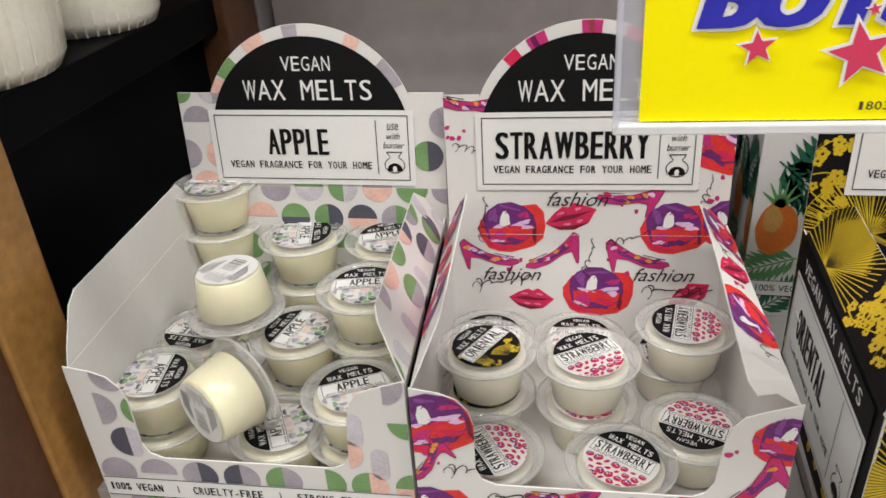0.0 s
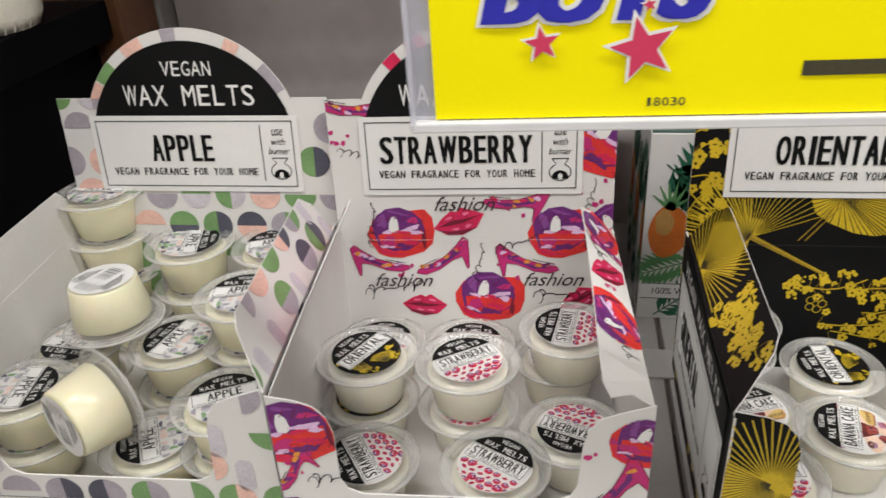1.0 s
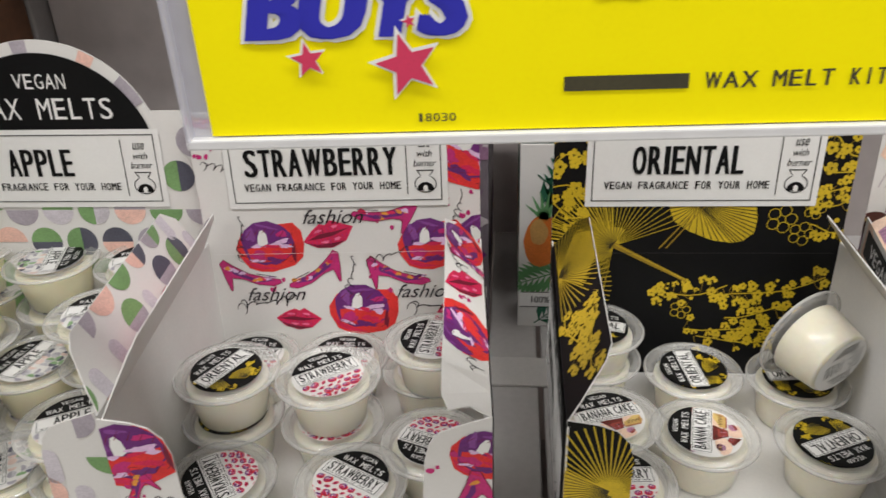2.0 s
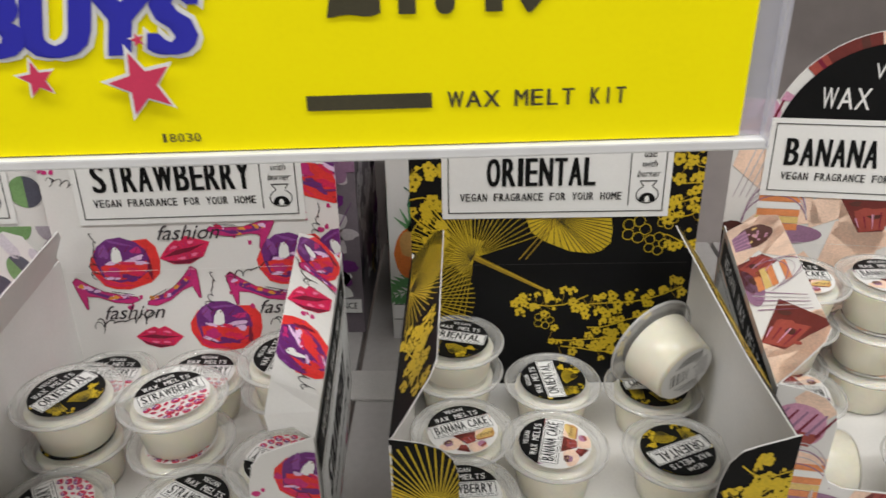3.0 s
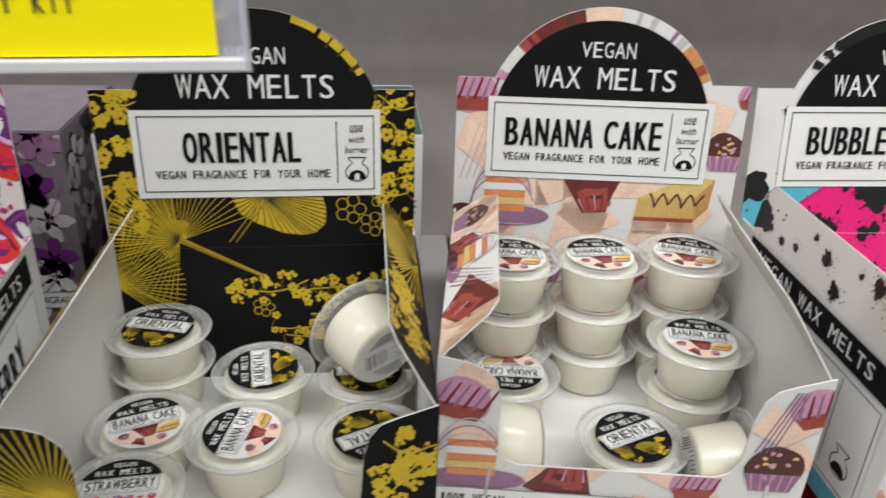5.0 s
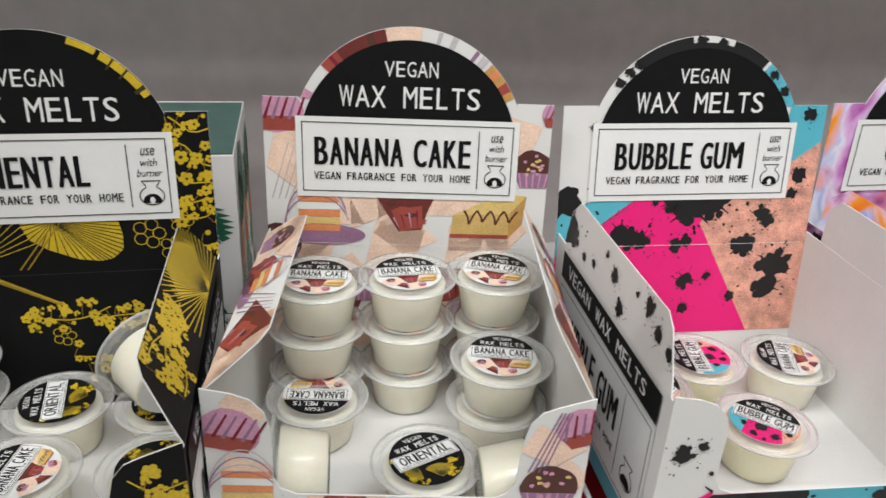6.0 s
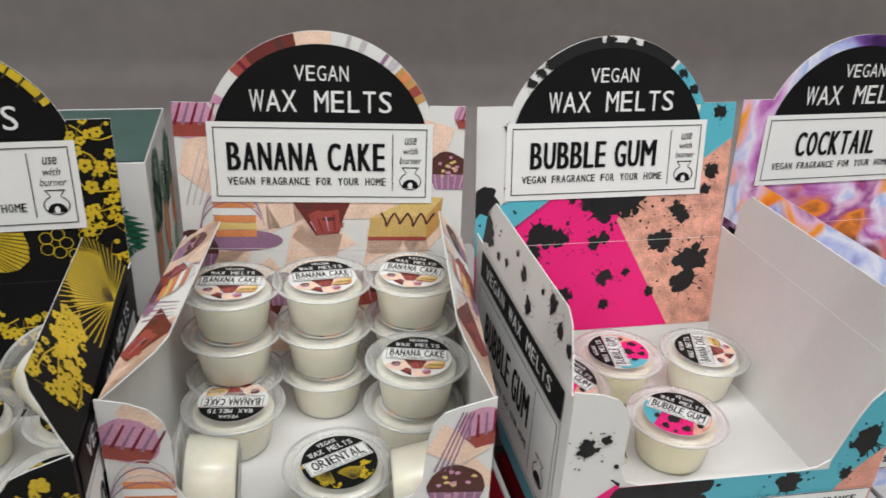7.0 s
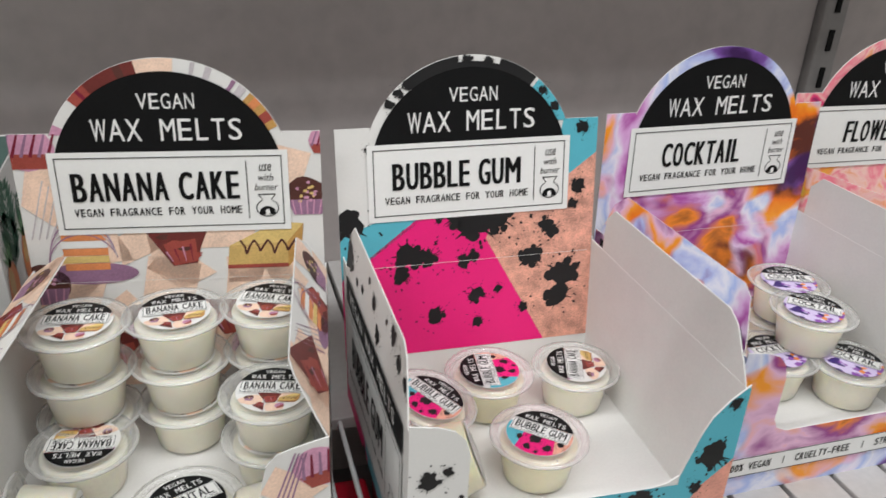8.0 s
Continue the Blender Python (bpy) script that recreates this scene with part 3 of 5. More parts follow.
def hat(rnd, u, v, s=1.0, turn=0.0):
    """The printed red and plum bag-like shape: red body, plum hood with a pale hollow, washed with violet."""
    k = 0.0003
    body = [(-90, 0), (-86, -25), (-62, -62), (-35, -72), (0, -74), (60, -55), (85, -30), (91, 5), (86, 45), (66, 68), (30, 64), (-30, 58), (-72, 38)]
    hood = [(-72, -5), (-76, 25), (-62, 50), (-36, 69), (0, 74), (36, 60), (58, 38), (66, 10), (60, -20), (30, -42), (-20, -54), (-60, -40)]
    wash = [(-62, -6), (-30, 2), (10, -2), (58, 8), (56, -18), (28, -38), (-20, -46), (-56, -34)]
    hollow = [(-32, 4), (-30, 28), (-22, 46), (-14, 48), (-6, 36), (-4, 10), (-16, 2)]
    gloss = [(-78, -30), (-56, -58), (-30, -66), (20, -64), (-24, -56), (-54, -46)]
    put = lambda shape: place([(k * x, k * y) for x, y in shape], u, v, s, turn)
    out = [(put(body), RED_I, 1), (put(hood), PUR, 2), (put(wash), RED_I, 3), (put(hollow), PAPER, 4), (put(gloss), CRIM, 2)]
    for x, y, rx, ry, c, lay_ in ((-34, -26, 24, 13, MAG, 4), (26, -24, 24, 9, CRIM, 4), (8, -40, 22, 9, PUR, 4), (24, 12, 27, 7, PALEV, 5), (40, 2, 15, 7, PALEV, 5), (-36, 2, 13, 5, PALEV, 5), (6, 2, 18, 5, CRIM, 5), (-48, 34, 10, 22, LILAC, 3), (34, 36, 18, 7, MAG, 3), (-8, 58, 26, 4, LILAC, 3), (62, -20, 6, 24, DKRED, 2), (-40, -40, 16, 5, PALEV, 5)):
        out.append((put(blob(rnd, x, y, rx, ry, 0.45, 18, rnd.uniform(-20, 20))), c, lay_))
    for q in range(6):
        x = -60 + 22 * q
        out.append((put(line((x, 40 - abs(q - 2) * 6), (x + 14, 58 - abs(q - 2) * 6), 2.2, 0.8)), DKRED, 4))
        out.append((put(line((x, -44), (x + 20, -30), 1.6, 0.6)), DKRED, 5))
    return named("printed_bag", out)


def lips(rnd, u, v, s=1.0, turn=15.0):
    shape = [(-0.021, 0.0), (-0.012, 0.007), (-0.004, 0.011), (0.0, 0.009), (0.005, 0.012), (0.013, 0.007), (0.021, 0.002), (0.012, -0.008), (0.0, -0.011), (-0.012, -0.008)]
    out = [(place(shape, u, v, s, turn), CRIM, 1), (place([(-0.018, 0.0), (-0.006, 0.003), (0.004, 0.002), (0.018, 0.002), (0.004, -0.001), (-0.006, -0.001)], u, v, s, turn), DKRED, 3)]
    out.append((place([(-0.019, -0.002), (-0.010, -0.0085), (0.0, -0.0105), (0.012, -0.0078), (0.0, -0.0070), (-0.010, -0.0055)], u, v, s, turn), DKRED, 2))
    out += [(place(blob(rnd, q, w, 0.0030, 0.0012, 0.4, 10), u, v, s, turn), LIP_LIGHT, 3) for q, w in ((-0.007, 0.0055), (0.007, 0.0060), (-0.004, -0.0048), (0.006, -0.0045))]
    for k in range(9):
        q = -0.014 + 0.0035 * k
        out.append((place(line((q, -0.002), (q * 1.1, -0.008 + abs(q) * 0.2), 0.0007, 0.0003), u, v, s, turn), MAG, 2))
        out.append((place(line((q, 0.003), (q * 0.9, 0.008 - abs(q) * 0.25), 0.0007, 0.0003), u, v, s, turn), DKRED if k % 3 == 0 else MAG, 2))
    return named("printed_mouth", out)


def shoe(rnd, u, v, s=1.0, turn=0.0, flip=False):
    body = [(-0.022, -0.006), (-0.012, -0.003), (0.002, 0.003), (0.012, 0.011), (0.019, 0.018), (0.023, 0.015), (0.022, 0.004), (0.020, -0.010), (0.0185, -0.010), (0.016, 0.001), (0.008, -0.001), (-0.004, -0.008), (-0.016, -0.011), (-0.023, -0.009)]
    out = [(place(q, u, v, s, turn, flip), DKRED, 3) for q in stroke(body + body[:1], 0.0005)] + [(place(body, u, v, s, turn, flip), MAG, 1)]
    out.append((place([(-0.018, -0.0065), (-0.004, -0.003), (0.010, 0.005), (0.018, 0.013), (0.014, 0.004), (-0.004, -0.006)], u, v, s, turn, flip), PUR, 2))
    for _ in range(14):
        k = rnd.uniform(-0.018, 0.018)
        out.append((place(blob(rnd, k, 0.0005 + max(0, k) * 0.55 - 0.004 * (k < 0), 0.0026, 0.0016, 0.4, 10), u, v, s, turn, flip), rnd.choice((ORA, CRIM, PUR, PALEV)), 2))
    out.append((place(stroke([(-0.020, -0.0035), (-0.004, 0.002), (0.010, 0.0115)], 0.0006)[0], u, v, s, turn, flip), INKY, 3))
    return named("printed_shoe", out)


def script(rnd, u, v, s=1.0, turn=0.0):
    """A handwriting flourish of loops that spells nothing."""
    pts = []
    for i in range(46):
        a = i / 45
        pts.append((a * 0.050 + 0.0025 * math.sin(a * 34), 0.0052 * math.sin(a * 34 + 0.8) * (0.55 + 0.5 * math.sin(a * 7 + s * 9)) + 0.006 * (a > 0.93) * (a - 0.93) * 10))
    out = [(place(q, u, v, s, turn), INKY, 2) for q in stroke(pts, 0.0010)]
    tail = [(0.0 - 0.004 * math.cos(k / 3), 0.006 * math.sin(k / 3) - 0.004) for k in range(14)]
    return named("script_flourish", out + [(place(q, u, v, s, turn), INKY, 2) for q in stroke(tail, 0.0007)])


def dots(rnd, u, v, inks, n=5, spread=0.012):
    return named("ink_dots", [(blob(rnd, u + rnd.uniform(-spread, spread), v + rnd.uniform(-spread, spread), rnd.uniform(0.0008, 0.0026), None, 0.3, 9), inks, 1) for _ in range(n)])


def art_strawberry(ob, faces):
    rnd, hh = random.Random(5), hulls_of(faces)
    it = hat(rnd, -0.058, 0.120) + lips(rnd, -0.0107, 0.129) + shoe(rnd, 0.033, 0.146, 1.0, -22) + hat(rnd, 0.070, 0.120) + hat(rnd, 0.112, 0.126, 0.9, 30)
    it += shoe(rnd, -0.076, 0.094, 1.0, 8, True) + shoe(rnd, -0.025, 0.096, 1.0, 8) + shoe(rnd, 0.043, 0.094, 1.05, 6, True) + hat(rnd, 0.012, 0.062, 1.05, -8) + lips(rnd, -0.042, 0.054, 0.9, -5)
    it += script(rnd, -0.088, 0.068, 0.9, 5) + script(rnd, 0.052, 0.066, 1.0, -5) + script(rnd, 0.088, 0.135, 0.6, 75) + script(rnd, -0.083, 0.110, 0.7, 80) + script(rnd, 0.020, 0.105, 0.8, 20) + script(rnd, 0.0, 0.075, 0.7, 75)
    it += shoe(rnd, -0.090, 0.222, 1.0, -30) + script(rnd, -0.100, 0.190, 0.6, -20) + hat(rnd, 0.100, 0.192, 1.15, -35) + shoe(rnd, 0.095, 0.225, 0.8) + lips(rnd, 0.085, 0.060, 0.9, 30)
    for c in ((-0.095, 0.205), (0.04, 0.135), (-0.05, 0.085), (0.03, 0.085), (0.09, 0.155)):
        it += dots(rnd, *c, inks=MAG, n=5)
    lay(ob, faces["back"], it, hh["back"])
    for u, v in ((-0.030, 0.139), (-0.082, 0.072), (0.040, 0.073)):
        write("fashion", u, v, u + 0.048, v + 0.012, faces["back"], ob, INKY, 0.0009, shear=0.45)
    it = hat(rnd, -0.094, 0.102, 1.05, 12) + shoe(rnd, -0.100, 0.072, 0.8, 40) + script(rnd, -0.088, 0.066, 0.8) + hat(rnd, 0.106, 0.100, 0.8, -20) + shoe(rnd, 0.088, 0.062, 1.1, 30) + script(rnd, -0.06, 0.045, 1.2) + shoe(rnd, -0.02, 0.048, 0.9, -20) + script(rnd, 0.02, 0.046, 0.9) + lips(rnd, 0.05, 0.044, 0.9) + hat(rnd, -0.1, 0.03, 0.9) + shoe(rnd, 0.1, 0.04, 0.9)
    it += dots(rnd, 0.085, 0.100, MAG, 6) + dots(rnd, -0.09, 0.08, MAG, 5)
    lay(ob, faces["front"], it, hh["front"])
    for key in ("flap_left", "flap_right"):
        it = hat(rnd, 0.075, 0.016, 0.95, 25) + lips(rnd, 0.125, 0.018, 1.05, -50) + script(rnd, 0.140, 0.022, 0.9, 40) + hat(rnd, 0.178, 0.020, 0.9, -30) + shoe(rnd, 0.155, 0.010, 0.9, 60) + dots(rnd, 0.10, 0.02, MAG, 5) + script(rnd, 0.04, 0.010, 0.7, 10)
        if key == "flap_left":
            it = [([(BD - u, v) for u, v in shape], *rest) for shape, *rest in it] + lips(rnd, 0.12, 0.02)
        lay(ob, faces[key], it, hh[key], warp=faces.get("warp" + key[4:] if key.startswith("flap") else ""))
    for key in ("left", "right"):
        lay(ob, faces[key], hat(rnd, 0.02, 0.02) + lips(rnd, 0.09, 0.018) + shoe(rnd, 0.15, 0.016) + script(rnd, 0.05, 0.015), hh[key], warp=faces.get("warp" + key[4:] if key.startswith("flap") else ""))
    rim = [(ring(a, b), c, 1) for a, b, c in ((60, 72, CRIM), (84, 94, MAG), (88, 91, ORA), (112, 122, MAG), (117, 120, PUR), (128, 136, CRIM), (30, 42, PUR), (42, 50, RED_I))]
    lay(ob, faces["back"], rim, RIM)


# oriental: fans, parasol, blossom
GOLD, DULL, OLIVE = ink("gold", 208, 178, 36), ink("dull_gold", 160, 130, 30), ink("dark_olive", 60, 52, 16)


def ray_fan(u, v, r, a0, a1, n, t=0.0009, inks=None, layer=1, core=0.0):
    inks = inks or GOLD
    out = []
    for i in range(n):
        a = math.radians(a0 + (a1 - a0) * i / (n - 1))
        out.append((line((u, v), (u + r * math.cos(a), v + r * math.sin(a)), t * 0.7, t), inks, layer))
    if core:
        out.append(([(u, v)] + disc(u, v, r * core, a0, a1, 14), GOLD, layer))
        for i in range(n):
            a = math.radians(a0 + (a1 - a0) * (i + 0.5) / n)
            out.append((line((u, v), (u + r * core * math.cos(a), v + r * core * math.sin(a)), 0.0003, 0.0007), OLIVE, layer + 1))
    return named("printed_fan", out)


def sprig(rnd, u, v, length, turn, n=16, size=0.0026):
    out, pts = [], []
    for i in range(7):
        k = i / 6
        pts.append((k * length, 0.004 * math.sin(k * 5 + turn)))
    out += [(place(q, u, v, 1, turn), GOLD, 1) for q in stroke(pts, 0.0010)]
    for _ in range(n):
        k = rnd.random()
        bu, bv = k * length, rnd.uniform(-0.010, 0.010)
        s = rnd.uniform(0.6, 1.15) * size
        for q in range(rnd.choice((1, 4, 5, 5))):
            a = q * 1.257
            out.append((place(disc(bu + s * 0.9 * math.cos(a), bv + s * 0.9 * math.sin(a), s * 0.62, n=8), u, v, 1, turn), GOLD, 2))
        out.append((place(line((bu, bv), (bu - 0.003, 0.004 * math.sin(k * 5 + turn)), 0.0004), u, v, 1, turn), DULL, 1))
    return named("blossom_sprig", out)


def loops(u, v, s):
    out = []
    for a in range(5):
        c = (u + s * math.cos(a * 1.25), v + s * math.sin(a * 1.25))
        pts = disc(c[0], c[1], s * 0.62, n=14)
        out += [(q, GOLD, 1) for q in stroke(pts + pts[:1], 0.0006)]
    return named("line_flower", out)


def art_oriental(ob, faces):
    rnd, hh = random.Random(8), hulls_of(faces)
    it = ray_fan(-0.061, 0.120, 0.052, 20, 262, 44, 0.0006) + ray_fan(-0.061, 0.120, 0.052, 95, 200, 28, 0.0008) + ray_fan(-0.061, 0.120, 0.016, 60, 240, 20, core=0.98) + [(line((-0.061, 0.121), (-0.003, 0.090), 0.0046, 0.0026), DULL, 3), (line((-0.060, 0.1215), (-0.004, 0.091), 0.0008), GOLD, 4)]
    it += named("printed_fan", [(q, GOLD, 1) for q in stroke(disc(-0.061, 0.120, 0.0515, 20, 262, 40), 0.0007)])
    shade = [(-0.021, 0.151), (-0.017, 0.1405), (-0.0058, 0.1325), (0.013, 0.1245), (0.028, 0.1225), (0.036, 0.124), (0.0437, 0.131), (0.0445, 0.142), (0.0425, 0.152), (0.034, 0.157), (-0.017, 0.157)]
    it += named("printed_parasol", [(shade, GOLD, 1)] + [(line((0.000, 0.154), (x, y), 0.0003, 0.0008), OLIVE, 2) for x, y in [((1 - f) * a[0] + f * b[0], (1 - f) * a[1] + f * b[1]) for a, b in zip(shade[:9], shade[1:10]) for f in (0, 0.33, 0.66)]] + [(line((0.002, 0.154), (-0.026, 0.118), 0.0010), DULL, 3), (line((0.005, 0.153), (-0.021, 0.118), 0.0010), DULL, 3)])
    it += loops(0.062, 0.142, 0.007) + loops(0.078, 0.130, 0.006) + loops(0.085, 0.150, 0.005) + loops(-0.005, 0.064, 0.005)
    it += sprig(rnd, -0.030, 0.076, 0.060, 8, 26) + sprig(rnd, 0.020, 0.072, 0.085, 14, 34) + sprig(rnd, 0.0, 0.050, 0.090, -8, 30) + sprig(rnd, 0.030, 0.060, 0.06, 4, 20) + sprig(rnd, 0.010, 0.036, 0.080, 2, 22)
    for v in (0.222, 0.206, 0.188, 0.170, 0.152, 0.134):
        it += sprig(rnd, -0.109, v, 0.030, rnd.uniform(-20, 20), 9, 0.0031) + sprig(rnd, 0.082, v, 0.030, rnd.uniform(-30, 30), 7, 0.0031)
    it += ray_fan(-0.110, 0.085, 0.050, -40, 75, 24, 0.0008)
    lay(ob, faces["back"], it, hh["back"])
    it = ray_fan(-0.083, 0.078, 0.048, 0, 360, 60, 0.0010) + ray_fan(-0.083, 0.078, 0.030, 150, 290, 24, core=0.98) + sprig(rnd, 0.070, 0.066, 0.045, 35, 24, 0.003) + sprig(rnd, 0.074, 0.085, 0.04, 20, 16, 0.003) + sprig(rnd, 0.08, 0.105, 0.03, -10, 9, 0.003)
    it += [(line((-0.083, 0.078), (-0.06, 0.068), 0.006, 0.008), GOLD, 3)] + sprig(rnd, -0.05, 0.044, 0.06, 3, 18) + sprig(rnd, 0.02, 0.045, 0.08, -2, 24)
    lay(ob, faces["front"], it, hh["front"])
    for key in ("flap_left", "flap_right"):
        a, b = (0.055, 0.130) if key == "flap_left" else (BD - 0.055, BD - 0.150)
        it = ray_fan(a, 0.004, 0.044, 30, 150, 30, core=0.9) + ray_fan(a, 0.004, 0.055, 0, 180, 40, 0.0008) + sprig(rnd, b - 0.015, 0.020, 0.070, 6, 30, 0.0032) + sprig(rnd, b - 0.02, 0.008, 0.06, 10, 20, 0.003) + sprig(rnd, b - 0.02, 0.032, 0.06, -6, 20, 0.003)
        lay(ob, faces[key], it, hh[key], warp=faces.get("warp" + key[4:] if key.startswith("flap") else ""))
    for key in ("left", "right"):
        lay(ob, faces[key], sprig(rnd, 0.0, 0.02, 0.2, 0, 40, 0.003), hh[key], warp=faces.get("warp" + key[4:] if key.startswith("flap") else ""))
    rim = [(ring(a, b, r0), c, k) for a, b, r0, c, k in ((32, 58, 0.0815, GOLD, 1), (60, 72, 0.0825, GOLD, 1), (100, 112, 0.082, GOLD, 1), (35, 37, 0.078, OLIVE, 2), (45, 46, 0.078, OLIVE, 2), (52, 53, 0.078, OLIVE, 2))]
    lay(ob, faces["back"], rim, RIM)


# banana cake: cakes and chocolates
PEACH, CHOC, CHOC2, CARAMEL, CREAM, MAUVE, ROSE, COCOA = ink("peach", 240, 208, 186), ink("chocolate", 108, 44, 40), ink("milk_chocolate", 158, 72, 62), ink("caramel", 196, 150, 84), ink("custard", 222, 192, 120), ink("mauve", 150, 112, 142), ink("dusty_rose", 206, 150, 178), ink("cocoa", 84, 46, 40)


def choc(rnd, u, v, s=1.0, turn=0.0):
    out = [(place([(-0.026, 0.016), (0.022, 0.014), (0.016, 0.000), (0.012, -0.014), (-0.006, -0.016)], u, v, s, turn), CHOC, 2)]
    out.append((place([(-0.012, 0.002), (0.012, 0.006), (0.013, -0.012), (-0.005, -0.016)], u, v, s, turn), CHOC2, 3))
    for k in range(4):
        out.append((place(blob(rnd, -0.012 + 0.008 * k, 0.008 - 0.005 * k, 0.005, 0.002, 0.4, 10), u, v, s, turn), CHOC2 if k % 2 else COCOA, 4))
        out.append((place(line((-0.010 + 0.006 * k, -0.004 + 0.002 * k), (-0.006 + 0.005 * k, -0.012), 0.0014, 0.0006), u, v, s, turn), DKRED if k % 2 else ROSE, 5))
    return named("printed_chocolate", out)


def slice_cake(rnd, u, v, s=1.0):
    out = [(place([(-0.030, -0.016), (0.014, -0.016), (0.014, 0.004), (-0.028, 0.002)], u, v, s), CUSTARD_SIDE, 2), (place([(-0.028, 0.002), (0.014, 0.004), (0.026, 0.018), (0.008, 0.020)], u, v, s), CREAM, 2), (place([(0.014, -0.016), (0.014, 0.004), (0.026, 0.018), (0.024, -0.004)], u, v, s), CARAMEL, 2)]
    for k in range(4):
        q = -0.020 + 0.010 * k
        out += [(place(p, u, v, s), COCOA, 3) for p in stroke([(q, 0.006), (q + 0.003, 0.001), (q + 0.004, -0.005 + 0.002 * (k % 2)), (q + 0.007, 0.002), (q + 0.010, 0.006)], 0.0016)]
    out.append((place([(-0.030, -0.016), (0.014, -0.016), (0.014, -0.013), (-0.030, -0.013)], u, v, s), CHOC2, 3))
    return named("printed_cake_slice", out)


CUSTARD_SIDE = ink("sponge", 206, 172, 104)


def dome_cake(rnd, u, v, s=1.0):
    out = [(place(disc(0.004, -0.020, 0.034, n=24, ry=0.009), u, v, s), MAUVE, 2)]
    for k, c in enumerate((ORANGE_SPONGE, CREAM, ORANGE_SPONGE, PAPER, ORANGE_SPONGE)):
        out.append((place(rect(-0.014 - 0.001 * (k % 2), -0.017 + 0.006 * k, 0.018, -0.0115 + 0.006 * k), u, v, s), c, 3))
    for k in range(4):
        arc = disc(0, -0.014, 0.024 + 0.0004 * k, 15, 175, 16, ry=0.044 - 0.006 * k)
        out += [(place(p, u, v, s), MAUVE if k % 2 else GREYV, 4) for p in stroke(arc, 0.0009)]
    return named("printed_dome_cake", out)


ORANGE_SPONGE = ink("orange_sponge", 222, 140, 88)
GREYV = ink("glass_grey", 196, 188, 192)


def bonbon(rnd, u, v, s=1.0, turn=0.0):
    out = [(blob(rnd, u, v, 0.016 * s, 0.014 * s, 0.08, 22), COCOA, 2), (place([(-0.015, -0.004), (0.015, -0.004), (0.011, -0.016), (-0.010, -0.016)], u, v, s, turn), MAUVE, 2)]
    for _ in range(16):
        a, d = rnd.uniform(0, 6.28), rnd.uniform(0, 0.012) * s
        out.append((blob(rnd, u + d * math.cos(a), v + 0.002 + d * 0.8 * math.sin(a), 0.0016 * s, 0.0012 * s, 0.3, 8), CREAM if rnd.random() < 0.5 else ROSE, 3))
    for k in range(5):
        q = -0.011 + 0.0055 * k
        out.append((place(line((q, -0.004), (q * 0.8, -0.016), 0.001), u, v, s, turn), ROSE, 3))
    return named("printed_bonbon", out)


def macaron(rnd, u, v, s=1.0, turn=0.0):
    out = [(place(blob(rnd, 0, 0, 0.018, 0.015, 0.06, 20), u, v, s, turn), ROSE, 2), (place([(-0.016, -0.004), (0.016, -0.004), (0.012, -0.014), (-0.012, -0.014)], u, v, s, turn), CHOC2, 2)]
    for k in range(6):
        q = -0.014 + 0.0055 * k
        out.append((place(line((q, -0.006), (q + 0.006, 0.011), 0.0022, 0.0012), u, v, s, turn), DKRED if k % 2 else MAUVE, 3))
    return named("printed_macaron", out)


def peaches(rnd, u0, v0, u1, v1, n=14):
    out = []
    for _ in range(n):
        cu, cv, w = rnd.uniform(u0, u1), rnd.uniform(v0, v1), rnd.uniform(0.012, 0.030)
        a = rnd.uniform(0, 180)
        out.append((place([(-w, -w * 0.7), (w, -w * 0.5), (w * 0.8, w * 0.8), (-w * 0.6, w * 0.6)], cu, cv, 1, a), PEACH, 1))
    return out


